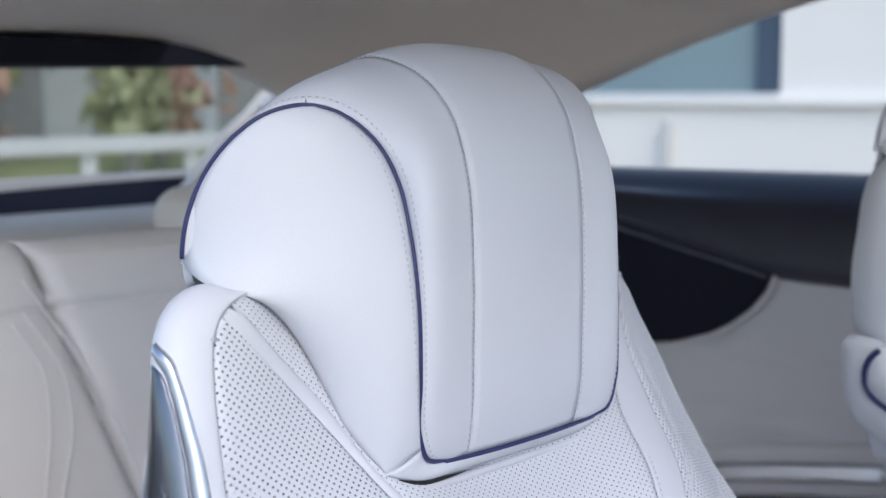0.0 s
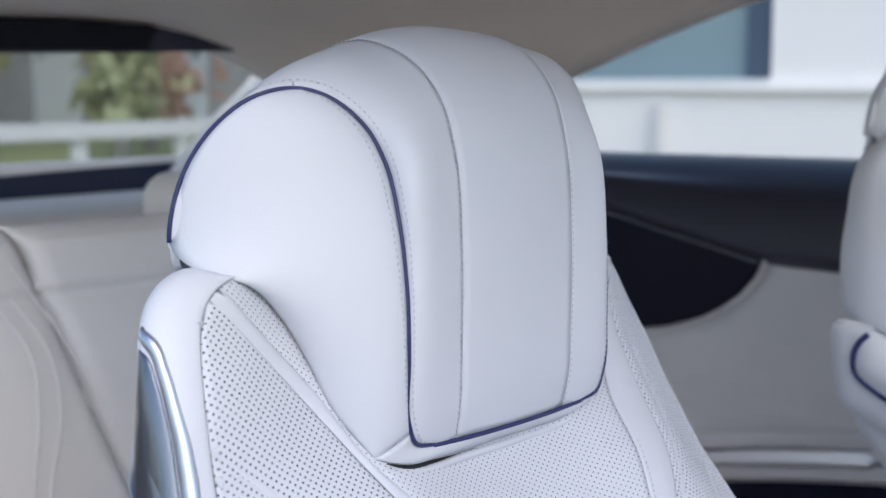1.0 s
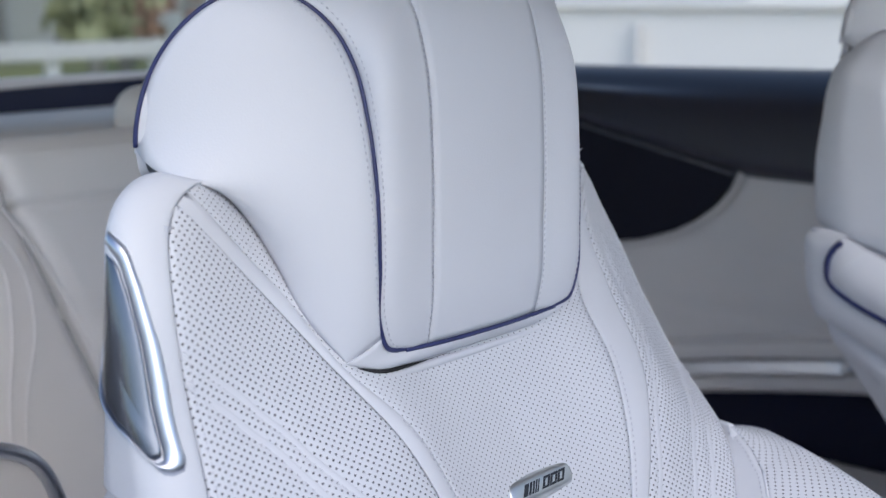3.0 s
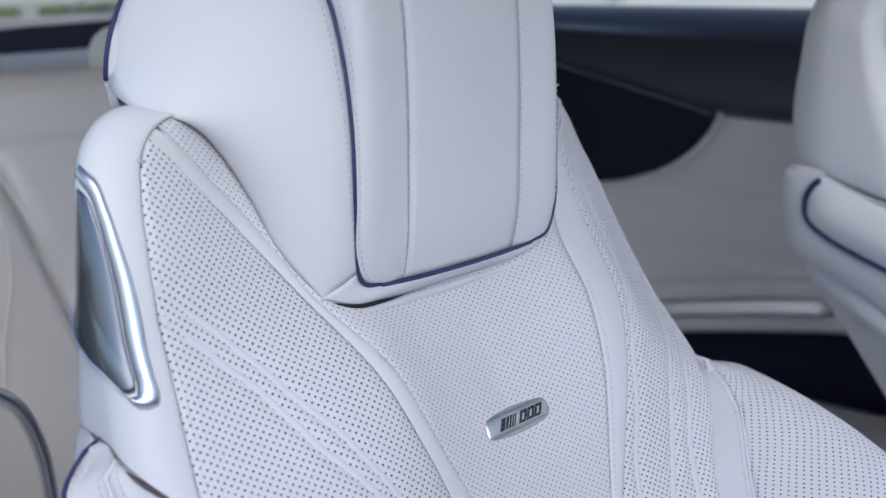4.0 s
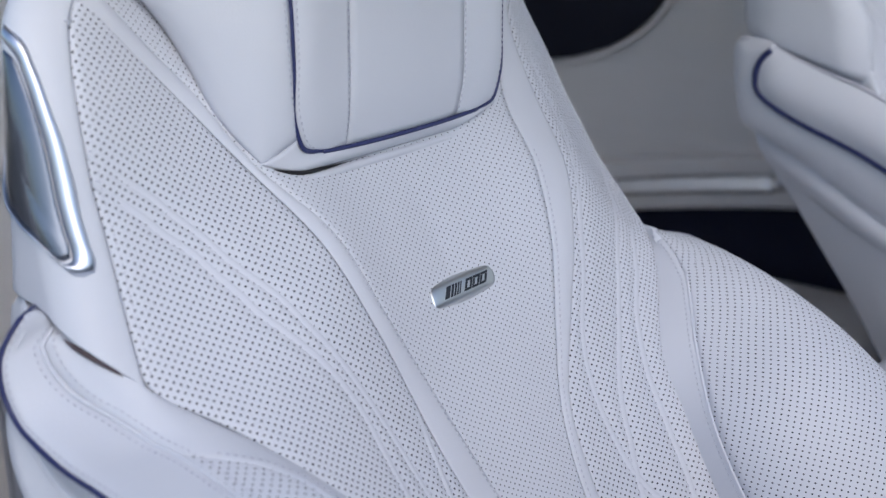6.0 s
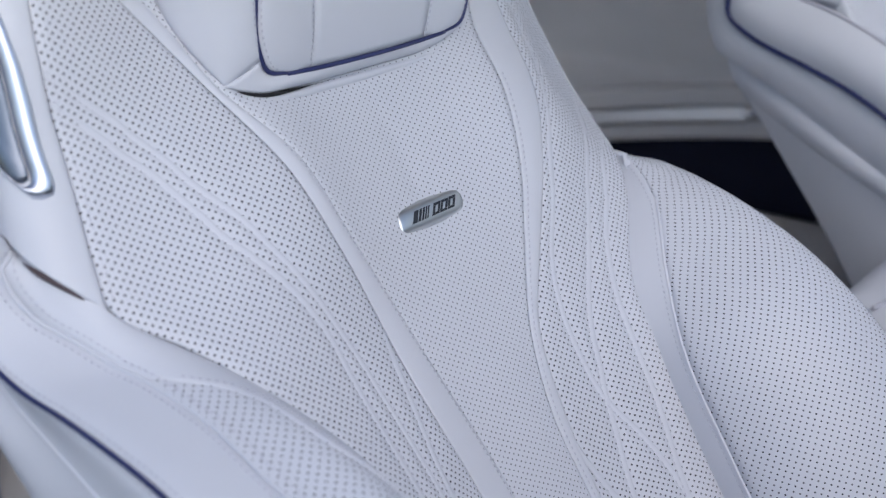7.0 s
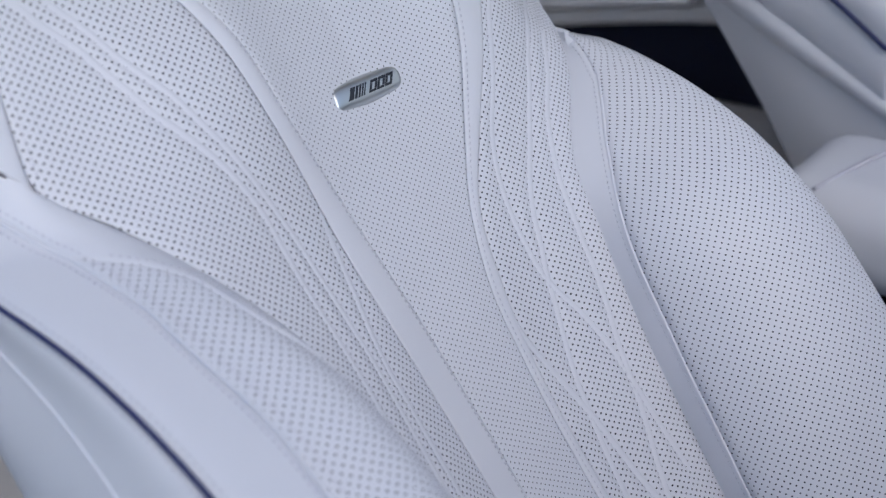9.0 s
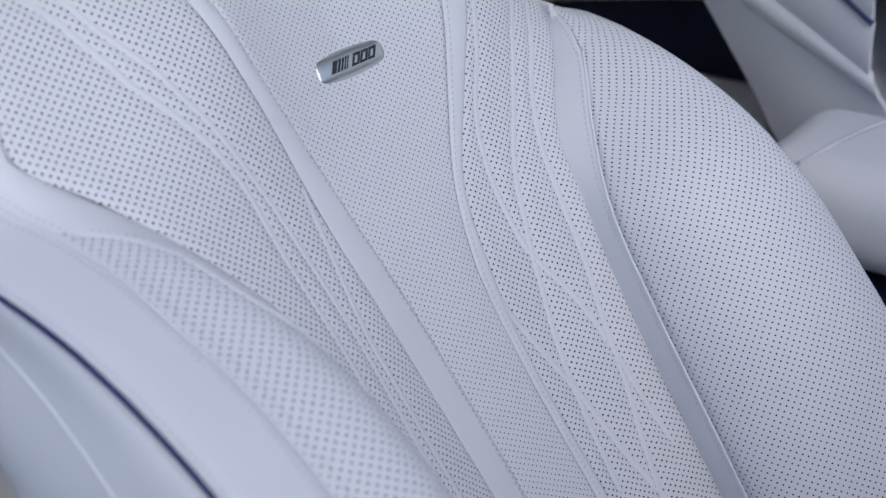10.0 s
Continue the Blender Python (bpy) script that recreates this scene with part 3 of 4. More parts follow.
def add_trim(seat, side):
    """Leaf-shaped metal plate set in the flank of the backrest."""
    front = [(0.0438, 0.9902), (0.0334, 0.9844), (0.0257, 0.9714), (0.0181, 0.9542), (0.0122, 0.9382), (0.0067, 0.9192), (0.002, 0.9029), (-0.0038, 0.887), (-0.0074, 0.8777)]
    leaf = front + [(-0.0080, 0.8738), (-0.0058, 0.8738), (0.0015, 0.8800), (0.0111, 0.8888), (0.0229, 0.8952), (0.034, 0.902), (0.046, 0.914), (0.053, 0.938), (0.055, 0.965), (0.051, 0.984)]
    ring = curve3([(0, y, z) for y, z in leaf + leaf[:1]], 90)[:-1]
    mid = sum(ring, Vector()) / len(ring)

    def skin(y, z):
        """How far out the shoulder's leather lies."""
        v = Vector((0, y, z)) - ORIGIN
        up, depth = v.dot(UP), v.dot(OUT)
        w = knots([0.0, 0.04, 0.076, 0.10, 0.15, 0.2], [0.023, 0.0195, 0.015, 0.0125, 0.007, 0.0015], up)
        xs = seam(WING[-1], WING_S[-1])(up)
        d = min(1.0, max(0.03, (base(-xs, up) - depth) / 0.022))
        return xs + (0.2385 + w - xs) * math.sqrt(1 - (1 - d) ** 2)

    def loop(k, dx, shift=(0, 0)):
        dx += 0.0012
        out = []
        for p in ring:
            y, z = mid.y + (p.y - mid.y) * k + shift[0], mid.z + (p.z - mid.z) * k + shift[1]
            # the flank flares out towards the bottom, and the plate follows the shoulder's roll
            p, q, r = skin(y, z), skin(y + 0.001, z), skin(y, z + 0.001)
            n = Vector((1.0, -(q - p) / 0.001, -(r - p) / 0.001)).normalized() * dx
            out.append(wrap(Vector((side * (p + n.x), y + n.y, z + n.z))))
        return out

    def rings(loops, cap=True):
        bm = bmesh.new()
        vs = [[bm.verts.new(p) for p in l] for l in loops]
        n = len(vs[0])
        for a, b in zip(vs, vs[1:]):
            for i in range(n):
                q = (a[i], a[(i + 1) % n], b[(i + 1) % n], b[i])
                f = bm.faces.new(q if side < 0 else q[::-1])
                f.smooth = True
        if cap:
            f = bm.faces.new(vs[-1] if side < 0 else vs[-1][::-1])
        bmesh.ops.recalc_face_normals(bm, faces=bm.faces[:])
        return bm

    inset = (0.0022, -0.0006)
    plate = part("trim_frame", rings([loop(1.0, -0.006), loop(1.0, -0.0005), loop(0.985, 0.0012), loop(0.965, 0.0022), loop(0.93, 0.0028, (0.0005, 0)), loop(0.895, 0.0020, (0.0012, 0)), loop(0.875, 0.0002, inset), loop(0.865, -0.003, inset)], False), chrome, seat, "satin chrome leaf-shaped frame")
    part("trim_insert", rings([loop(0.85, -0.004, inset), loop(0.845, 0.0002, inset), loop(0.83, 0.0012, inset), loop(0.80, 0.0014, inset), loop(0.5, 0.0012, inset), loop(0.25, 0.0010, inset), loop(0.02, 0.0010, inset)]), insert_metal, seat, "dark brushed metal insert")
    part("trim_recess", rings([loop(0.87, -0.004, inset), loop(0.6, -0.004, inset)]), dark_gap, seat)


def add_badge(seat):
    """A small convex pewter plate with dark slanted bars and plain blocks."""
    w, h = 0.0625, 0.0175
    rows = []
    for j in range(13):
        v = j / 12 * 2 - 1
        line = []
        for i in range(31):
            u = i / 30 * 2 - 1
            half = h / 2 * (1 - 0.10 * abs(u) ** 3)
            x = u * w / 2 + v * 0.0016 - 0.0005
            n = 0.0032 - 0.0016 * v * v - 0.0022 * abs(v) ** 8 - 0.0012 * abs(u) ** 10
            line.append(on_back(x, v * half - 0.0042, n + base(0, 0) + 0.0012))
        rows.append(line)
    plate = part("badge", sheet(rows, 0.004), pewter, seat, "small convex pewter badge with dark bars")

    def patch(x0, x1, y0, y1, slant):
        bm = bmesh.new()
        vs = []
        for (x, y) in ((x0, y0), (x1, y0), (x1, y1), (x0, y1)):
            v = y / (h / 2)
            vs.append(bm.verts.new(on_back(x + slant * y + 0.0016 * v - 0.0005, y - 0.0042, 0.0032 - 0.0016 * v * v + base(0, 0) + 0.0016)))
        f = bm.faces.new(vs)
        ex = bmesh.ops.extrude_face_region(bm, geom=[f])
        bmesh.ops.translate(bm, vec=-OUT * 0.0008, verts=[g for g in ex["geom"] if isinstance(g, bmesh.types.BMVert)])
        bmesh.ops.recalc_face_normals(bm, faces=bm.faces[:])
        return bm

    x = -0.0185
    for wide in (0.0042, 0.0022, 0.0017, 0.0013, 0.0010):
        part("bar", patch(x, x + wide, -0.0034, 0.0034, 0.7), ink, plate)
        x += wide + 0.0011
    for k in range(3):
        x0 = 0.0005 + k * 0.0076
        part("bar", patch(x0, x0 + 0.0066, 0.0018, 0.0034, 0.7), ink, plate)
        part("bar", patch(x0, x0 + 0.0066, -0.0034, -0.0020, 0.7), ink, plate)
        part("bar", patch(x0, x0 + 0.0018, -0.0019, 0.0017, 0.7), ink, plate)
        part("bar", patch(x0 + 0.0048, x0 + 0.0066, -0.0019, 0.0017, 0.7), ink, plate)


# headrest: profile of the middle strap, its two seams and the corded edge
STRAP = [(-0.0085, 0.9020), (-0.0132, 0.922), (-0.0155, 0.965), (-0.0165, 1.02), (-0.012, 1.07), (0.001, 1.106), (0.022, 1.128), (0.048, 1.141), (0.074, 1.1455), (0.100, 1.139), (0.118, 1.118), (0.126, 1.08), (0.125, 1.0), (0.118, 0.95)]
STITCH = [(0.052, -0.0065, 0.9024), (0.053, -0.0108, 0.922), (0.053, -0.0125, 0.965), (0.053, -0.0122, 1.02), (0.053, -0.0075, 1.07), (0.053, 0.005, 1.104), (0.053, 0.024, 1.123), (0.053, 0.050, 1.1345), (0.053, 0.077, 1.138), (0.055, 0.100, 1.131), (0.058, 0.116, 1.111), (0.06, 0.123, 1.074), (0.06, 0.122, 1.0), (0.058, 0.116, 0.95)]
EDGE = [(0.072, -0.0065, 0.9034), (0.089, -0.0080, 0.908), (0.0955, -0.0085, 0.922), (0.096, -0.0095, 0.955), (0.096, -0.008, 1.0), (0.0965, -0.003, 1.035), (0.0985, 0.006, 1.068), (0.104, 0.014, 1.086), (0.111, 0.022, 1.097), (0.119, 0.032, 1.105), (0.131, 0.043, 1.109), (0.150, 0.054, 1.105), (0.168, 0.069, 1.088), (0.180, 0.080, 1.064), (0.187, 0.086, 1.024), (0.183, 0.089, 1.010), (0.170, 0.094, 1.002)]


# where the headrest's side meets the backrest and the shoulder
CREASE = [(0.115, -0.003, 0.902), (0.123, 0.005, 0.914), (0.131, 0.018, 0.932), (0.136, 0.031, 0.957), (0.147, 0.041, 0.983), (0.161, 0.044, 0.999), (0.181, 0.042, 1.008), (0.189, 0.066, 1.0135)]


def add_headrest(seat, corded):
    n = 96
    strap = curve3([(0, y, z) for y, z in STRAP], n)
    st = curve3(STITCH, n)

    def mirror(p, side):
        return Vector((p[0] * side, p[1], p[2]))

    def rise(k, side):
        # the top is fuller towards the middle of the car
        return Vector((0, 0, 0.007 * math.exp(-(((k / n - 0.5) / 0.17) ** 2)))) if side > 0 else Vector()

    rows = []
    for k in range(n):
        c = strap[k] + rise(k, 1) * 0.3
        line = []
        for i in range(17):
            u = i / 16 * 2 - 1
            s = st[k] + rise(k, 1 if u > 0 else -1)
            p = c.lerp(Vector((abs(s[0]), s[1], s[2])), abs(u) ** 2)
            p = Vector((s[0] * u, p[1], p[2]))
            line.append(p)
        rows.append(line)
    body = part("headrest", sheet(rows, 0.006), leather, seat, "white leather headrest with stitched centre panel")
    for side in (-1, 1):
        # corded edge re-spaced to run beside the stitched seam: front, over the top, down the back
        edge = curve3(EDGE, 400)
        key = [(0, 0), (0.16, 0.11), (0.30, 0.30), (0.42, 0.43), (0.5, 0.52), (0.58, 0.63), (0.68, 0.74), (0.80, 0.86), (1, 1)]
        grid = []
        for k in range(n):
            f = knots([a for a, b in key], [b for a, b in key], k / (n - 1))
            e = edge[min(399, int(f * 399))]
            s = st[k] + rise(k, side)
            line = []
            mid = (s + e) / 2
            core = Vector((0.02, 0.075, min(mid.z, 1.03)))
            swell = (mid - core).normalized()
            for i in range(13):
                u = i / 12
                full = knots([0.0, 0.28, 0.38, 0.47, 0.55, 1.0], [0.06, 0.12, 0.20, 0.14, 0.085, 0.08] if side < 0 else [0.06, 0.11, 0.16, 0.14, 0.12, 0.10], k / n)
                bulge = (0.9 * u * (1 - u) + 5.1 * u * u * (1 - u)) * full * (s - e).length - 0.0003 * abs(2 * u - 1) ** 20
                line.append(mirror(s.lerp(e, u) + swell * bulge, side))
            grid.append(line if side > 0 else line[::-1])
        panel = grid
        part("headrest_shoulder_panel", sheet(grid, 0.005), leather, body)
        # side panel inside the cord, ruled from the front edge to the crease and the back edge
        rows = 60
        fore = curve3([(0.0945, -0.0085, 0.914)] + EDGE[3:11], rows)
        near = [(0.0955 + (x - 0.0955) * (1.0 if side < 0 else 0.1), y, z) for x, y, z in CREASE]
        aft = curve3(near + [EDGE[k] for k in range(14, 9, -1)], rows)
        face = np.array([[list(a.lerp(b, i / 24)) for i in range(25)] for a, b in zip(fore, aft)])
        # stretch the cover smoothly over its rim, then pad it out
        pad = np.zeros(face.shape[:2])
        for _ in range(900):
            face[1:-1, 1:-1] = 0.25 * (face[:-2, 1:-1] + face[2:, 1:-1] + face[1:-1, :-2] + face[1:-1, 2:])
            pad[1:-1, 1:-1] = 0.25 * (pad[:-2, 1:-1] + pad[2:, 1:-1] + pad[1:-1, :-2] + pad[1:-1, 2:]) + 1.0
        pad = (0.0125 if side < 0 else 0.002) * (pad / pad.max()) ** 0.6
        out = Vector((0.66, -0.74, 0.10))
        grid = []
        for v in range(rows):
            line = [mirror(Vector(face[v, i]) + out * float(pad[v, i]), side) for i in range(25)]
            grid.append(line if side > 0 else line[::-1])
        part("headrest_side_panel", sheet(grid, 0.005), leather, body)
        cord = [p for p in curve3(EDGE, 140) if p.y < 0.0835 or p.z > 1.022]
        if side > 0:
            cord = [p for p in cord if p.z < 1.03 and p.y < 0.04]
        if corded:
            part("piping", tube([mirror(p, side) for p in cord], 0.0014), piping_blue, body, "navy piping cord")
        outer = [row[11 if side > 0 else 1] + Vector((side * 0.5, -0.6, 0.6)) * 0.0004 for row in panel[4:62]]
        part("stitching", stitches(outer), thread, body)
        rim = [row[1 if side > 0 else 23] + Vector((side * 0.66, -0.74, 0.1)) * 0.0004 for row in grid[2:]]
        if side < 0:
            part("stitching", stitches(rim), thread, body)
        part("stitching", stitches([mirror(p + (p - Vector((0.02, 0.06, 1.0))).normalized() * 0.0002 + Vector((0.0012, 0, 0)), side) for p in curve3(STITCH, 300)]), thread, body)
    # the back closes the shell from side to side
    rows = []
    for q in curve3(EDGE[9:15], 40):
        rows.append([Vector((q.x * u * 0.97, q.y + 0.004 + 0.030 * (1 - u * u), q.z - 0.004)) for u in np.linspace(1, -1, 25)])
    part("headrest_back", sheet(rows, 0.004), leather, body)
    # navy cord along the lower front edge and the padded lip below it
    lower = [(-0.073, -0.0072, 0.9032), (-0.054, -0.0074, 0.9022), (0, -0.0092, 0.9018), (0.054, -0.0074, 0.9022), (0.073, -0.0072, 0.9032)]
    part("piping", tube(curve3(lower, 40), 0.0014), piping_blue, body, "navy piping cord")
    # it runs from the cord back to the backrest, with a thin dark gap where it lifts
    upper = curve3([(-0.0945, -0.0085, 0.914), (-0.089, -0.0068, 0.908)] + [(x, y - 0.0004, z - 0.0003) for x, y, z in lower] + [(0.084, -0.006, 0.9055), (0.0945, -0.0085, 0.914)], 60)
    under = curve3([(-0.1176, -0.0030, 0.9036), (-0.1092, -0.0058, 0.9004), (-0.098, -0.0076, 0.8968), (-0.0687, -0.0042, 0.8932), (-0.0396, -0.0002, 0.8916), (-0.0123, 0.0012, 0.8912), (0.015, 0.0012, 0.8913), (0.0421, -0.0002, 0.8919), (0.0553, -0.0014, 0.8927), (0.070, -0.0028, 0.8958), (0.088, -0.0055, 0.904), (0.0945, -0.006, 0.913)], 60)
    rows = []
    for j in range(10):
        v = j / 9
        rows.append([a.lerp(b, v) + Vector((0, -0.0018, -0.0004)) * math.sin(math.pi * v) for a, b in zip(upper, under)][::-1])
    part("headrest_lip", sheet(rows, 0.0015), leather, body)
    # the gap's shade is put in as a near-black tube under the lip
    gap = [p + Vector((0, -0.0006, -0.0007)) for p in under[2:26]]
    part("shadow_gap", tube(gap, 0.0013, 8, None, 0, lambda f: max(0.08, math.sin(math.pi * min(1, f * 1.25) ** 0.7) if f < 0.8 else 0.08)), dark_gap, body)
    fold = [p + Vector((0, -0.0012, -0.0040)) for p in under[2:52]]
    part("headrest_fold", tube(fold, 0.0027, 10, None, 0, lambda f: max(0.15, math.sin(math.pi * f) ** 0.5)), leather, body)
    return body


FAR = Vector((0.80, -0.061, 0.017))


def through_marks(marks, count):
    """A smooth curve that spends the same share of its length between any two marks."""
    at = list(range(len(marks)))
    return [tuple(knots(at, [m[c] for m in marks], k * (len(marks) - 1) / (count - 1)) for c in range(2)) for k in range(count)]


def add_far_side(seat):
    """Smooth side of the seat across the cabin, as (y, z): shoulder, bolster inside its cord, rim and lower flank."""

    def panel(name, first, last, x_of, nu=24, nv=40, label=""):
        a, b = through_marks(first, nv), through_marks(last, nv)
        rows = []
        for k in range(nv):
            v = k / (nv - 1)
            row = []
            for i in range(nu + 1):
                u = i / nu
                y, z = a[k][0] + (b[k][0] - a[k][0]) * u, a[k][1] + (b[k][1] - a[k][1]) * u
                row.append(Vector((x_of(u, v), y, z)) - FAR)
            rows.append(row)
        return part(name, sheet(rows, 0.004), leather, seat, label)

    def cord(name, marks, x, r, mat, label=""):
        return part(name, tube([Vector((x, y, z)) - FAR for y, z in through_marks(marks, 70)], r), mat, seat, label)

    side = 0.552
    back = [(0.044, 0.888), (0.048, 0.915), (0.048, 0.953), (0.044, 0.986), (0.040, 1.018), (0.030, 1.046), (0.014, 1.071)]
    front = [(-0.086, 0.853), (-0.079, 0.905), (-0.066, 0.930), (-0.055, 0.952), (-0.045, 0.980), (-0.036, 1.025), (-0.030, 1.077)]

    def shoulder_x(u, v):
        return side + 0.022 * max(0.0, 1 - u / 0.4) ** 2 + 0.018 * max(0.0, (u - 0.75) / 0.25) ** 2 + 0.05 * max(0.0, (v - 0.75) / 0.25) ** 2 + 0.004 * max(0.0, 1 - v / 0.06)

    panel("shoulder", back, front, shoulder_x)
    rear = [(y - 0.004, z) for y, z in back]
    panel("shoulder_back", [(y + 0.022, z - 0.01) for y, z in back], rear, lambda u, v: 0.70 + (side + 0.022 - 0.70) * u + 0.05 * max(0.0, (v - 0.75) / 0.25) ** 2, 8)
    seam_top = [(0.038, 0.886), (0.025, 0.883), (0.002, 0.8785), (-0.037, 0.8645), (-0.086, 0.850), (-0.14, 0.825), (-0.20, 0.790)]
    loop = [(0.001, 0.8790), (0.008, 0.872), (0.013, 0.862), (0.0138, 0.852), (0.012, 0.843), (0.004, 0.834), (-0.015, 0.823), (-0.040, 0.813), (-0.069, 0.803), (-0.105, 0.789), (-0.145, 0.768), (-0.20, 0.730)]
    inside = [(0.001, 0.8785), (-0.004, 0.877), (-0.009, 0.8755), (-0.015, 0.873), (-0.022, 0.870), (-0.032, 0.867), (-0.048, 0.861), (-0.068, 0.855), (-0.090, 0.848), (-0.12, 0.835), (-0.155, 0.816), (-0.20, 0.790)]
    outer = [(0.004, 0.8797), (0.025, 0.8835), (0.041, 0.880), (0.042, 0.86), (0.039, 0.835), (0.030, 0.808), (0.010, 0.7975), (-0.021, 0.783), (-0.056, 0.764), (-0.094, 0.741), (-0.142, 0.714), (-0.20, 0.680)]
    panel("bolster_face", loop, inside, lambda u, v: side - 0.004 - 0.016 * math.sin(math.pi * (0.15 + 0.75 * u)) * min(1.0, 0.2 + 2 * v), 18, 70)
    panel("bolster_band", outer, loop, lambda u, v: side + 0.004 - 0.012 * math.sin(math.pi * 0.62 * u) ** 0.8, 14, 70)
    under_back = [(0.032, 0.808), (0.016, 0.768), (-0.010, 0.732), (-0.045, 0.682), (-0.087, 0.62), (-0.14, 0.53), (-0.18, 0.45)]
    under_front = [(-0.20, 0.680), (-0.21, 0.66), (-0.22, 0.64), (-0.235, 0.61), (-0.25, 0.57), (-0.28, 0.51), (-0.30, 0.45)]
    lower = outer[5:]
    panel("flank_back", [(y + 0.012, z - 0.005) for y, z in under_back], under_back, lambda u, v: 0.70 + (side + 0.027 + 0.03 * v - 0.70) * u, 8)
    panel("bolster_flank", under_back, under_front, lambda u, v: side + 0.006 - 0.006 * math.sin(math.pi * min(1.0, 5 * v)) + 0.022 * max(0.0, 1 - u / 0.6) ** 2 + 0.03 * v, 24, 50)
    cord("welt", seam_top, side - 0.0005, 0.0018, thread)
    cord("piping", loop, side - 0.0160, 0.0030, piping_blue, "navy piping cord")
    cord("welt", lower, side + 0.0035, 0.0022, thread)


def build_seat(trimmed):
    seat = thing("car_seat", "white perforated leather car seat with navy piping" + (" and chrome side trim" if trimmed else " across the cabin"), "car seat", (0, 0.12, 0.0), "front seats")
    part("foam_core", sheet(strip(lambda s: 0.006 - seam(WING[-1], WING_S[-1])(s), lambda s: seam(WING[1], WING_S[1])(s) - 0.006, 1, cols=50, rows=80, puff=0.0, lift=-0.004, sink=0.0), 0.012), leather, seat)
    in_l, in_r = seam(RAIL_IN[-1]), seam(RAIL_IN[1])
    part("centre_panel", sheet(strip(lambda s: -in_l(s), in_r, 1, cols=44, rows=120, puff=0.0), 0.006, laid), perf_centre, seat, "finely perforated white leather centre panel")
    for side in (-1, 1):
        ri, ro, wg = seam(RAIL_IN[side]), seam(RAIL_OUT[side]), seam(WING[side], WING_S[side])
        part("rail", sheet(strip(ri, lambda s: max(ri(s) + 0.001, min(ro(s), wg(s))), side, cols=14, rows=120, puff=0.0010, sink=0.0004), 0.006), leather, seat, "smooth white leather rail")
        part("wing_panel", sheet(wing_rows(side, ro, wg), 0.0015, laid), perf_wing, seat, "perforated white leather wing")
        for k, (ss, xs) in enumerate(PLEATS[side] if trimmed else ()):
            part("pleat", sheet(pleat_rows(side, ss, xs, 0.00006 * k, wg), 0.0004), leather, seat, "smooth pleat between perforated bands")
            for off in (-0.0024, 0.0024):
                line = [on_back(side * (x + off * w), s, base(side * x, s) - 0.0006) for s, x, w in pleat_line(ss, xs)]
                part("stitching", stitches(line, 0.0024, 0.0028, 0.00026), thread, seat)
        part("stitching", stitches(along(lambda s: ri(s) + 0.0030, side, FOOT, 0.06, 200, 0.0009), r=0.00034), thread, seat)
        part("stitching", stitches(along(lambda s: wg(s) - 0.0075, side, 0.0, FOOT, 200, 0.0005), r=0.0003), thread, seat)
        part("stitching", stitches(along(lambda s: wg(s) - 0.004, side, 0.016, 0.186, 120, 0.0006), r=0.0003), thread, seat)
        if side < 0 and trimmed:
            add_shoulder(seat, side)
        else:
            add_wing_side(seat, side)
        if side == trimmed:
            add_trim(seat, side)
        if side > 0 or trimmed:
            add_bolster(seat, side)
        else:
            add_far_side(seat)
    if trimmed:
        # dark brownish tube laid along the slit between shoulder and bolster
        slit = curve3([on_back(*q) for q in SLIT], 24)
        part("fold_gap", tube(slit, 0.0017, 8, None, 1, lambda f: max(0.2, math.sin(math.pi * f) ** 0.7)), slit_brown, seat, "dark brownish line along the slit between shoulder and bolster")
    add_badge(seat)
    rest = add_headrest(seat, trimmed)
    if not trimmed:
        rest.location += Vector((0.004, 0.02, 0.022))
    # back shell, cushion and base below the padding
    rows = []
    for j in range(25):
        s = FOOT + (0.13 - FOOT) * j / 24
        line = []
        for i in range(25):
            u = i / 24 * 2 - 1
            line.append(on_back(0.14 * u, s, -0.055 - 0.020 * (1 - abs(u) ** 4)))
        rows.append(line[::-1])
    part("back_shell", sheet(rows, 0.006), leather, seat)
    part("cushion", rounded_box((0.50, 0.56, 0.16), 0.05, 4, (0, -0.62, 0.36)), leather, seat)
    part("seat_base", rounded_box((0.44, 0.60, 0.14), 0.02, 2, (0, -0.50, 0.22)), navy, seat)
    return seat


front_seat = build_seat(-1)
other_seat = build_seat(0)
other_seat.location = Vector((0, 0.12, 0)) + FAR

# ---- the car round the seats ----


def slab(name, places, mat, label="", thick=0.02):
    """A curved panel of the setting, from a grid of places."""
    return tagged(part(name, sheet(places, thick), mat, None), label, kind="structure")


def grid(fn, nu, nv):
    return [[Vector(fn(i / nu, j / nv)) for i in range(nu + 1)] for j in range(nv + 1)]


def prism(outline, axis, a, b, bevel=0.0):
    """A flat outline pushed along an axis from a to b."""
    bm = bmesh.new()

    def place(p, d):
        return {"x": (d, p[0], p[1]), "y": (p[0], d, p[1]), "z": (p[0], p[1], d)}[axis]

    lo = [bm.verts.new(place(p, a)) for p in outline]
    hi = [bm.verts.new(place(p, b)) for p in outline]
    n = len(outline)
    bm.faces.new(lo)
    bm.faces.new(hi[::-1])
    for i in range(n):
        bm.faces.new((lo[i], hi[i], hi[(i + 1) % n], lo[(i + 1) % n]))
    bmesh.ops.recalc_face_normals(bm, faces=bm.faces[:])
    if bevel:
        bmesh.ops.bevel(bm, geom=bm.edges[:], offset=bevel, segments=2, affect="EDGES", profile=0.5)
    return bm


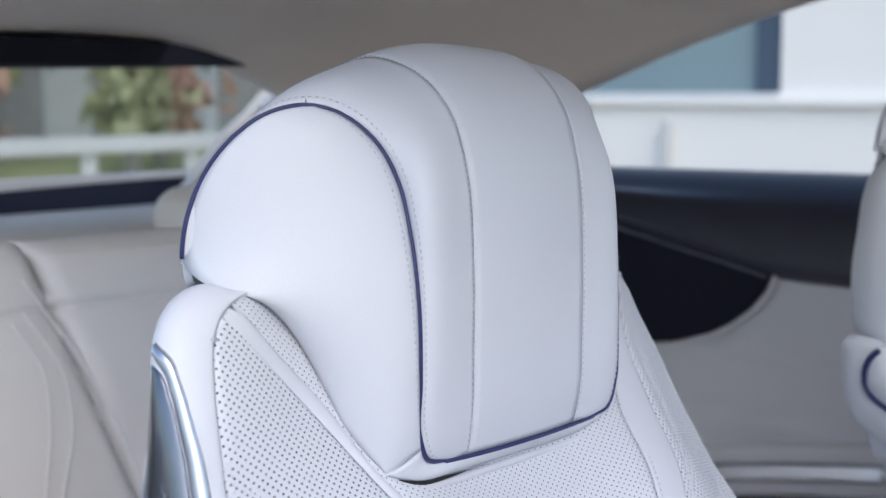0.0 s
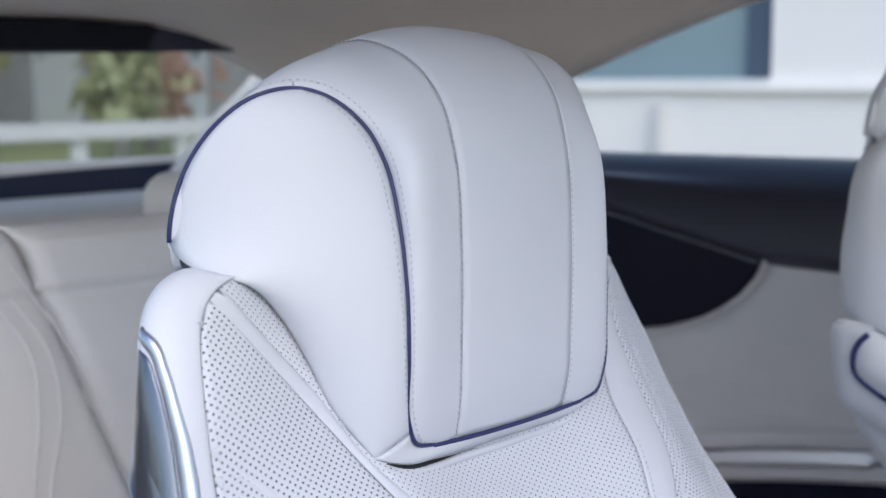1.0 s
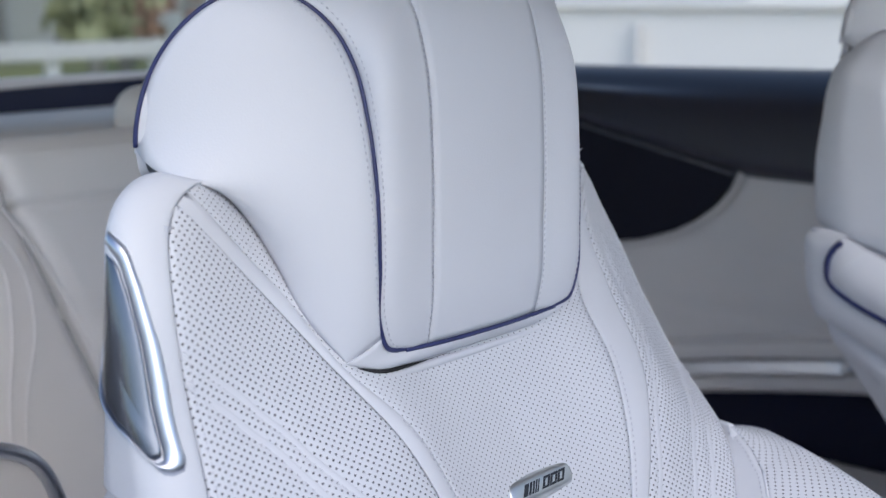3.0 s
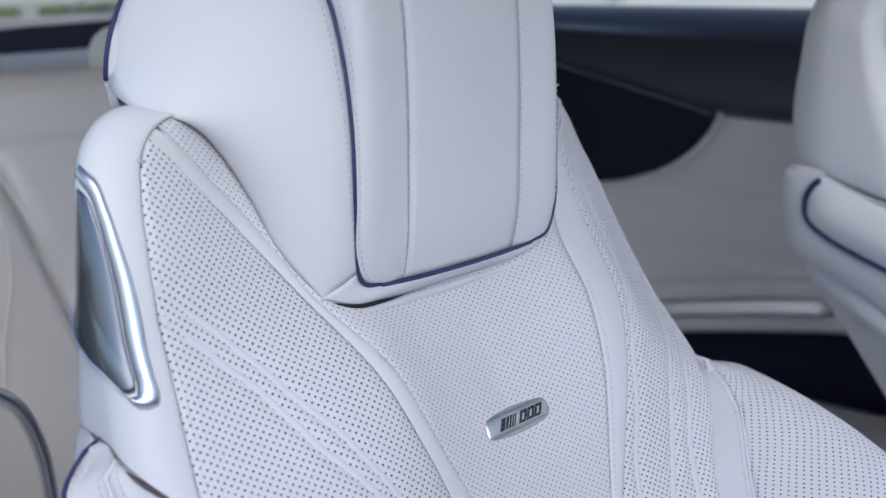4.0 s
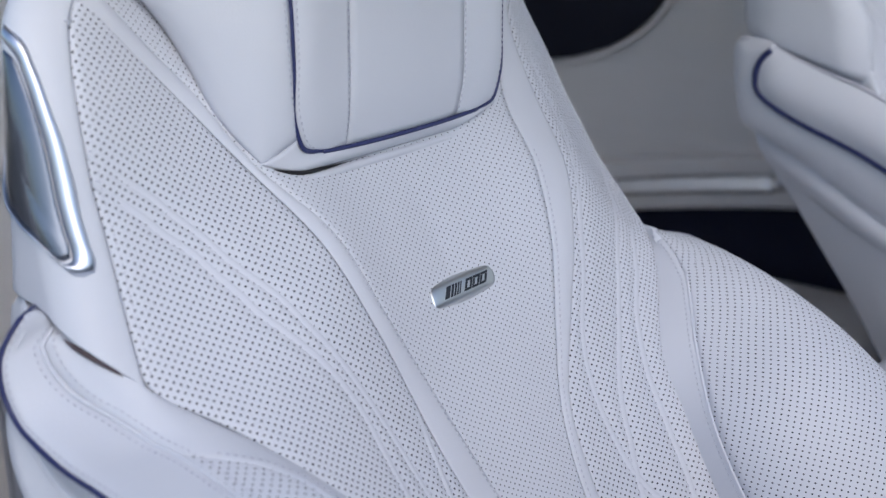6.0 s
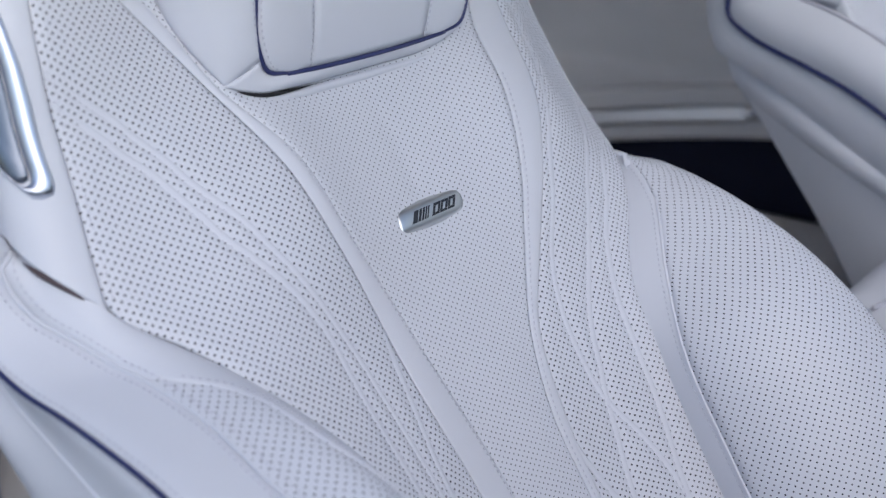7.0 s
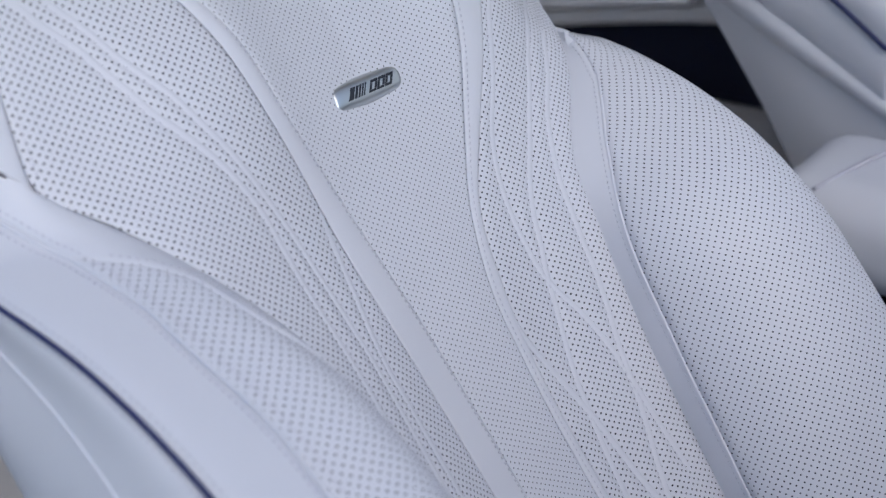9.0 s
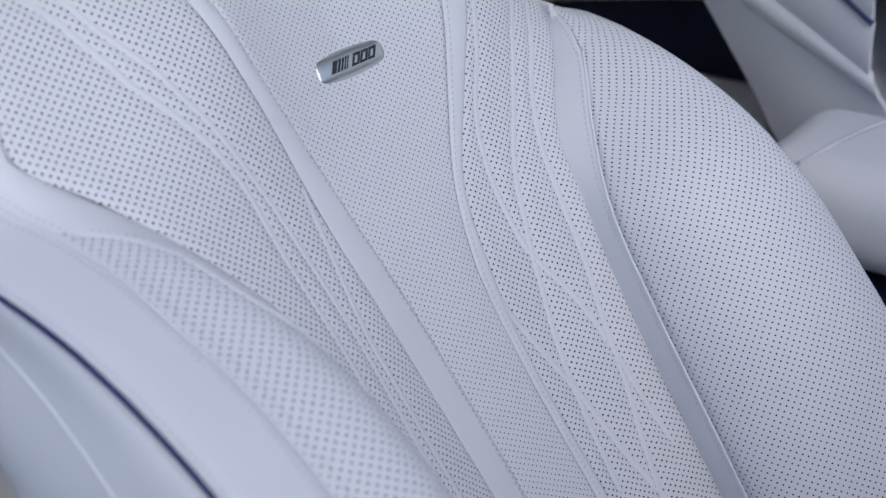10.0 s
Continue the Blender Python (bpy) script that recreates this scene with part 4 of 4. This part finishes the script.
def ribbon(points, across, w, t):
    """A flat bar along points, w wide in the direction across."""
    out = []
    for p in points:
        out.append([p - across * w / 2, p - across * w * 0.35, p + across * w * 0.35, p + across * w / 2])
    for r in out:
        r[0], r[3] = r[0] + Vector((t * 0.6, 0, 0)), r[3] + Vector((t * 0.6, 0, 0))
    return sheet(out, t)


slab("floor", grid(lambda u, v: (-0.30 + 1.42 * u, -1.3 + 2.5 * v, 0.15), 4, 4), carpet, "dark navy carpeted car floor")

# roof lining: edges over the side windows fall towards the rear
RAIL_Y = [-0.70, 0.1, 0.311, 0.516, 0.683, 0.85, 1.0, 1.16]
RAIL_Z = [1.225, 1.268, 1.237, 1.180, 1.120, 1.058, 1.005, 0.955]
MID_Z = [1.262, 1.312, 1.312, 1.302, 1.285, 1.256, 1.228, 1.190]


def lining(u, v):
    y = -0.36 + 1.52 * v
    e, m = knots(RAIL_Y, RAIL_Z, y), knots(RAIL_Y, MID_Z, y)
    q = abs(2 * u - 1)
    return (-0.25 + 1.27 * u, y, e + (m - e) * (1 - q ** 2.6))


slab("ceiling", grid(lambda u, v: lining(1 - u, v), 40, 40), fabric, "grey-beige fabric headliner", 0.03)

# far side: window sill roll, door card, rear speaker, chrome rail
EDGE_Y = [-0.7, 0.1, 0.258, 0.361, 0.481, 0.597, 0.8, 1.2]
EDGE_Z = [0.866, 0.864, 0.8645, 0.868, 0.892, 0.916, 0.958, 1.0]


def sill(u, v):
    y = -0.7 + 1.9 * v
    low = knots(EDGE_Y, EDGE_Z, y)
    top = 1.006 - 0.012 * max(0, y - 0.3) ** 1.0
    sec = [(1.092, top + 0.001), (1.070, top), (1.044, top - 0.010), (1.020, top - 0.027), (1.000, top - 0.36 * (top - low)), (0.988, top - 0.66 * (top - low)), (0.985, low + 0.018), (0.992, low + 0.006), (1.004, low - 0.004)]
    d = [k / (len(sec) - 1) for k in range(len(sec))]
    return (knots(d, [p[0] for p in sec], u), y, knots(d, [p[1] for p in sec], u))


slab("wall_left_sill", grid(lambda u, v: sill(1 - u, v), 28, 60), sill_navy, "navy leather window sill roll", 0.01)


def card(u, v):
    y, z = -0.7 + 1.9 * v, 0.604 + 0.34 * u
    return (1.004 + 0.010 * math.sin(math.pi * u) - 0.004 * math.exp(-((z - 0.745 - 0.02 * y) / 0.006) ** 2) - 0.012 * math.exp(-((z - 0.665) / 0.02) ** 2), y, z)


slab("wall_left", grid(lambda u, v: card(u, v), 40, 30), cream, "pale grey leather side panel", 0.02)
slab("wall_left_lower", grid(lambda u, v: (1.02 - 0.004 * u, -0.7 + 1.9 * v, 0.15 + 0.46 * u), 6, 6), carpet, "dark navy lower side panel")

speaker = thing("side_speaker", "black rounded speaker grille set in the side panel", "speaker", (1.0, 0.48, 0.83))
grille = [(0.36, 0.867), (0.372, 0.846), (0.398, 0.816), (0.428, 0.793), (0.46, 0.776), (0.505, 0.761), (0.554, 0.752), (0.62, 0.752), (0.70, 0.77), (0.72, 0.94), (0.597, 0.914), (0.481, 0.890)]
part("grille", prism(grille, "x", 0.994, 1.012), black, speaker)
cut = [Vector((0.993, y, z)) for y, z in [(0.70, 0.937), (0.597, 0.916), (0.481, 0.892), (0.41, 0.8775), (0.362, 0.8665)]]
part("bright_strip", tube(curve3(cut, 40), 0.0032), insert_metal, speaker, "thin satin metal strip")
rim = [Vector((1.000, y, z)) for y, z in [(0.352, 0.872), (0.366, 0.842), (0.394, 0.811), (0.428, 0.787), (0.462, 0.770), (0.505, 0.755), (0.554, 0.746), (0.64, 0.746)]]
part("rim", tube(curve3(rim, 50), 0.0038), cream, speaker, "pale leather rim")

handrail = thing("door_rail", "brushed chrome rail along the side panel", "trim", (0.99, 0.3, 0.6))
bar = curve3([(0.993, y, z) for y, z in [(0.62, 0.537), (0.50, 0.563), (0.406, 0.5825), (0.30, 0.603), (0.189, 0.6215), (0.0, 0.643), (-0.3, 0.66)]], 120)
part("bar", ribbon([p + Vector((-0.014, 0, 0.005)) for p in bar if p.y > 0.178], Vector((0.31, 0.17, 0.935)), 0.017, 0.006), bright_rail, handrail)
tip = [p for p in bar if p.y > 0.178][-1] + Vector((-0.014, 0, 0.005))
part("end_cap", tube([tip + Vector((0.0, 0.003, 0.0)), tip + Vector((0.001, -0.004, 0.001)), tip + Vector((0.006, -0.012, 0.002))], 0.0082, 12), bright_rail, handrail)
part("shelf", ribbon([p + Vector((0.004, 0, -0.017)) for p in bar], Vector((0, 0.18, 0.98)), 0.016, 0.01), cream, handrail, "grey ledge under the rail")
part("ledge", ribbon([p + Vector((0.006, 0, 0.026)) for p in bar], Vector((0, 0.18, 0.98)), 0.018, 0.012), cream, handrail)

# rear: header of the rear window, window, parcel shelf
header = [(0.00, 1.188), (0.31, 1.192), (0.54, 1.192), (0.70, 1.187), (0.80, 1.177), (0.855, 1.167), (0.815, 1.160), (0.54, 1.153), (0.31, 1.149), (0.0, 1.146)]
tagged(part("wall_rear_header", prism(header, "y", 1.12, 1.16), navy, None), "black header over the rear window", kind="structure")
blind = [(0.0, 1.152), (0.54, 1.156), (0.56, 1.190), (0.54, 1.1935), (0.0, 1.191)]
tagged(part("wall_rear_blind", prism(blind, "y", 1.110, 1.119), black, None), "black roller blind housing", kind="structure")
slab("parcel_shelf", grid(lambda u, v: (-0.2 + 1.25 * u, 0.735 + 0.62 * v, 0.942 - 0.012 * v), 8, 8), shelf_felt, "pale leather parcel shelf", 0.02)
base_band = [(-0.1, 0.90), (0.98, 0.90), (0.98, 0.975), (0.775, 0.973), (0.582, 0.970), (0.412, 0.965), (-0.1, 0.955)]
tagged(part("wall_rear_base", prism(base_band, "y", 1.345, 1.375), navy, None), "dark band under the rear window", kind="structure")
ledge = [(-0.1, 0.9555), (0.412, 0.9655), (0.582, 0.9705), (0.775, 0.9735), (0.98, 0.9755), (0.98, 0.983), (-0.1, 0.983)]
tagged(part("window_rear_sill", prism(ledge, "y", 1.350, 1.378), cream, None), "pale sill strip under the rear window", kind="structure")
# C-pillar trim and its bright edge
pillar = [(0.965, 1.185), (1.02, 1.185), (1.02, 0.95), (0.70, 0.95), (0.755, 1.005), (0.80, 1.05), (0.845, 1.08), (0.90, 1.127)]
tagged(part("wall_rear_pillar", prism(pillar, "y", 1.27, 1.30, 0.004), fabric, None), "grey fabric pillar lining", kind="structure")
edge_line = curve3([(0.957, 1.25, 1.176), (0.930, 1.25, 1.147), (0.895, 1.25, 1.121), (0.85, 1.25, 1.088)], 20)
tagged(part("pillar_edge", tube(edge_line, 0.0085), leather, None), "white pillar edge", kind="structure")
glass = bpy.data.materials.new("tinted_glass")
glass.use_nodes = True
gt = glass.node_tree
clear, gloss, blend = gt.nodes.new("ShaderNodeBsdfTransparent"), gt.nodes.new("ShaderNodeBsdfGlossy"), gt.nodes.new("ShaderNodeMixShader")
clear.inputs[0].default_value = (0.80, 0.84, 0.83, 1)
gloss.inputs["Roughness"].default_value = 0.02
blend.inputs[0].default_value = 0.05
gt.links.new(clear.outputs[0], blend.inputs[1])
gt.links.new(gloss.outputs[0], blend.inputs[2])
gt.links.new(blend.outputs[0], gt.nodes["Material Output"].inputs[0])
pane = slab("window_rear", grid(lambda u, v: (-0.05 + 0.95 * u, 1.40 - 0.22 * v, 0.965 + 0.19 * v), 2, 2), glass, "tinted rear window glass", 0.0)
pane.visible_shadow = False

# rear bench: rounded top, stitched face, side cushion
bench = thing("rear_bench", "pale leather rear bench with stitched seams", "bench", (0.4, 0.6, 0.2))


def bench_face(u, v, x0, x1):
    x = x0 + (x1 - x0) * u
    sec = [(0.38, 0.20), (0.44, 0.35), (0.52, 0.50), (0.606, 0.70), (0.655, 0.82), (0.688, 0.893), (0.701, 0.925), (0.709, 0.943), (0.722, 0.955), (0.745, 0.961), (0.79, 0.954)]
    d = [k / (len(sec) - 1) for k in range(len(sec))]
    y, z = knots(d, [p[0] for p in sec], v), knots(d, [p[1] for p in sec], v)
    edge = min(1.0, min(u, 1 - u) * (x1 - x0) / 0.02)
    groove = 0.010 * math.exp(-((z - 0.893) / 0.006) ** 2) + 0.006 * math.exp(-((z - 0.785) / 0.005) ** 2) * (x > 0.1)
    dy = groove + 0.016 * (1 - edge) ** 2 - 0.012 * math.sin(math.pi * u) * (v < 0.75)
    return (x, y + dy, z)


def slant(fn, shear):
    def f(u, v):
        x, y, z = fn(u, v)
        return (x + shear * (z - 0.9), y, z)
    return f


part("backrest", sheet(grid(slant(lambda u, v: bench_face(1 - u, 1 - v, 0.102, 0.70), -0.22), 60, 90), 0.05), cream, bench)
part("outer_backrest", sheet(grid(slant(lambda u, v: bench_face(1 - u, 1 - v, -0.26, 0.100), -0.22), 60, 90), 0.05), cream, bench)
part("far_backrest", sheet(grid(slant(lambda u, v: bench_face(1 - u, 1 - v, 0.702, 1.05), -0.22), 40, 90), 0.05), cream, bench)
for xs in ([(0.037, 0.890), (0.058, 0.844), (0.050, 0.79), (0.027, 0.727), (0.0, 0.62)], [(0.052, 0.899), (0.079, 0.841), (0.075, 0.79), (0.044, 0.723), (0.015, 0.62)], [(0.06, 0.93), (0.10, 0.85), (0.125, 0.78), (0.14, 0.70), (0.15, 0.62)]):
    pts = curve3([(x, 0.72 - 0.42 * (0.97 - z) - 0.022, z) for x, z in xs], 30)
    part("welt", tube([p + Vector((0, 0.0012, 0)) for p in pts], 0.0013), cream, bench)
head = rounded_box((0.30, 0.11, 0.075), 0.036, 5, (0.475, 0.80, 0.965))
part("headrest", head, cream, bench)
cushion = rounded_box((1.25, 0.55, 0.24), 0.06, 4, (0.40, 0.26, 0.38))
part("cushion", cushion, cream, bench)
# pale rounded end of the rear side armrest
arm = thing("side_cushion", "pale rounded rear side cushion with a grey rim", "cushion", (-0.2, 0.35, 0.6))
prof = [(-0.30, 0.80), (-0.16, 0.785), (-0.10, 0.755), (-0.082, 0.715), (-0.074, 0.66), (-0.072, 0.45), (-0.30, 0.45)]
part("pad", prism([(p.x, p.y) for p in curve3([(a, b, 0) for a, b in prof[:6]], 30)] + [(-0.30, 0.45)], "y", 0.352, 0.62), cream, arm)
part("rim", tube(curve3([(x + 0.002, 0.35, z + 0.002) for x, z in prof[:6]], 50), 0.006), chrome, arm, "grey metal rim")

# centre armrest lid between the seats
console = thing("centre_armrest", "white leather armrest lid with a seam", "armrest", (0.46, -0.3, 0.5))
part("lid", rounded_box((0.17, 0.36, 0.09), 0.035, 5, (0.46, -0.335, 0.612)), leather, console)
part("seam_line", tube(curve3([(0.385, -0.20, 0.652), (0.43, -0.215, 0.659), (0.535, -0.235, 0.655)], 20), 0.0018), thread, console)
part("seam_line", tube(curve3([(0.385, -0.30, 0.654), (0.46, -0.31, 0.6592), (0.535, -0.325, 0.655)], 20), 0.0014), thread, console)
part("box", rounded_box((0.16, 0.40, 0.38), 0.02, 3, (0.46, -0.34, 0.36)), navy, console)

# plain dashboard and doorsill that close the cabin ahead of and beside the seats
# out of view; set high and near to block low light from ahead
slab("wall_front", grid(lambda u, v: (-0.30 + 1.42 * u, -1.00 + 0.04 * v, 0.15 + 0.82 * v), 4, 4), navy, "plain unseen navy dashboard wall", 0.05)

# unseen open door panel, added to block low light and bounce some back, and the body side behind it
slab("wall_right_unseen_door", grid(lambda u, v: (-0.37 - 0.84 * u, -1.00 + 1.0 * u - 0.03 * math.sin(math.pi * v), 0.24 + 0.75 * v), 8, 8), cream, "unseen pale door panel that blocks and bounces light", 0.06)
# the body side is added, and reaches forward, to shade bench and bolster
slab("wall_right_rear", grid(lambda u, v: (-0.36 + 0.03 * v * v, 0.06 + 1.14 * u, 0.15 + 0.80 * v), 6, 6), cream, "plain pale rear side wall", 0.04)

# ---- outside ----
concrete = vary(material("concrete_yard", (0.24, 0.225, 0.20), 0.9), 0.2, 1.5, 60.0, 0.4, 0.004)[0]
white_wall = vary(material("white_render", (0.82, 0.82, 0.80), 0.8), 0.03, 0.6, 40.0)[0]
grey_metal = vary(material("galvanised_steel", (0.66, 0.67, 0.68), 0.5, 0.2), 0.1, 2.0, 60.0)[0]
win_glass = vary(material("window_glass", (0.20, 0.29, 0.33), 0.12), 0.15, 0.5, 10.0)[0]
frame_dark = material("dark_window_frame", (0.06, 0.09, 0.14), 0.5)
grass_mat = vary(material("grass", (0.34, 0.36, 0.15), 0.9), 0.4, 1.2, 30.0)[0]
leaf_green = vary(material("leaf_green", (0.30, 0.32, 0.18), 0.7), 0.4, 2.0, 20.0)[0]
leaf_dark = vary(material("leaf_dark", (0.16, 0.17, 0.14), 0.8), 0.4, 2.0, 20.0)[0]
leaf_red = vary(material("leaf_orange", (0.40, 0.25, 0.19), 0.7), 0.3, 2.0, 20.0)[0]
bark = vary(material("bark", (0.36, 0.35, 0.35), 0.9), 0.3, 5.0, 40.0)[0]

tagged(part("ground", sheet(grid(lambda u, v: (-400 + 800 * u, -400 + 800 * v, -0.02), 2, 2), 0.05), concrete, None), "grey concrete yard", kind="structure")
tagged(part("ground_verge", sheet(grid(lambda u, v: (-30 + 80 * u, 8.4 + 6 * v, 0.0 + 0.42 * min(1, v * 3)), 20, 6), 0.05), grass_mat, None), "yellow-green grass verge", kind="structure")

building = thing("white_building", "white rendered building with grey-blue windows", "building", (9.5, 4, 0))
part("wall", prism([(-14, -0.02), (7.6, -0.02), (7.6, 1.03), (-14, 1.03)], "x", 8.0, 12.0), white_wall, building)
part("wall", prism([(-14, 1.03), (4.08, 1.03), (4.08, 6.0), (-14, 6.0)], "x", 8.02, 12.0), white_wall, building)
part("wall", prism([(4.08, 2.6), (7.6, 2.6), (7.6, 6.0), (4.08, 6.0)], "x", 8.02, 12.0), white_wall, building)
part("ledge", prism([(-14, 1.030), (7.6, 1.030), (7.6, 1.075), (-14, 1.075)], "x", 7.93, 8.02), white_wall, building)
win = part("window", prism([(4.30, 1.12), (7.6, 1.12), (7.6, 2.6), (4.30, 2.6)], "x", 8.12, 8.16), win_glass, building)
part("frame", prism([(4.082, 1.12), (4.30, 1.12), (4.30, 2.6), (4.082, 2.6)], "x", 8.06, 8.2), frame_dark, win)
part("sill", prism([(4.082, 1.076), (7.6, 1.076), (7.6, 1.12), (4.082, 1.12)], "x", 8.0, 8.2), grey_metal, win)
part("post", prism([(4.93, 0.0), (5.0, 0.0), (5.0, 0.91), (4.93, 0.91)], "x", 7.90, 7.97), grey_metal, building)

rail = thing("guard_rail", "galvanised steel guard rail on posts", "guard rail", (6, 9, 0))
part("beam", prism([(8.96, 0.62), (9.02, 0.62), (9.02, 0.76), (8.96, 0.76)], "x", -4, 12, 0.01), grey_metal, rail)
for k in range(7):
    x = 3.4 + 1.05 * k
    part("post", prism([(x, 9.03), (x + 0.12, 9.03), (x + 0.12, 9.10), (x, 9.10)], "z", 0.0, 0.74), grey_metal, rail)

fence = thing("screen_fence", "grey weathered screen fence behind the verge", "fence", (6, 13, 0))
for k in range(26):
    x = 2 + 0.62 * k
    part("panel", prism([(x, 13.0), (x + 0.58, 13.0), (x + 0.58, 13.05), (x, 13.05)], "z", 0.2, 2.2 + 0.3 * math.sin(k * 1.7)), bark if k % 3 else grey_metal, fence)


def tree(name, at, height, spread, leaf, label, clumps=420):
    """Tapered trunk, a few limbs, and a ragged crown of many small leaves."""
    t = thing(name, label, "tree", at)
    rnd = random.Random(int(at[0] * 100))
    bm = bmesh.new()
    base_pt = Vector(at)
    tube([base_pt, base_pt + Vector((0.05, 0, height * 0.5)), base_pt + Vector((0, 0.03, height * 0.9))], 0.05 + 0.015 * height, 8, bm, taper=0)
    for k in range(5):
        a = rnd.random() * 6.28
        p = base_pt + Vector((0, 0, height * (0.3 + 0.12 * k)))
        tube([p, p + Vector((math.cos(a), math.sin(a), 0.7)) * spread * 0.5], 0.025, 6, bm)
    part("trunk", bm, bark, t)
    bm = bmesh.new()
    for k in range(clumps):
        c = base_pt + Vector((rnd.gauss(0, spread * 0.42), rnd.gauss(0, spread * 0.42), height * (0.30 + 0.72 * rnd.random())))
        q = Euler((rnd.random() * 6, rnd.random() * 6, rnd.random() * 6)).to_matrix()
        r = 0.07 + 0.08 * rnd.random()
        bm.faces.new([bm.verts.new(c + q @ Vector(v) * r) for v in ((-1, 0, 0), (0, -0.5, 0.1), (1, 0, 0), (0, 0.5, 0.1))])
    part("crown", bm, leaf, t, "")
    return t


tree("yellow_green_shrub", (6.35, 9.6, 0.3), 1.5, 0.35, leaf_green, "slender yellow-green shrub on the verge", 700)
tree("orange_shrub", (7.25, 10.4, 0.4), 1.3, 0.5, leaf_red, "orange autumn shrub on the verge", 600)
tree("dark_tree", (6.2, 11.8, 0.4), 3.2, 1.1, leaf_dark, "dark bare-branched tree behind the verge", 500)
tree("green_tree", (5.3, 11.0, 0.4), 2.6, 0.8, leaf_green, "young green tree behind the verge", 500)
tree("orange_shrub", (5.05, 10.2, 0.4), 0.9, 0.4, leaf_red, "low orange shrub beside the fence", 300)
tree("dark_tree", (8.6, 12.0, 0.4), 3.4, 1.2, leaf_dark, "dark tree beside the fence", 600)
tree("dark_tree", (4.4, 12.2, 0.4), 3.0, 1.0, leaf_dark, "dark tree near the rail", 500)
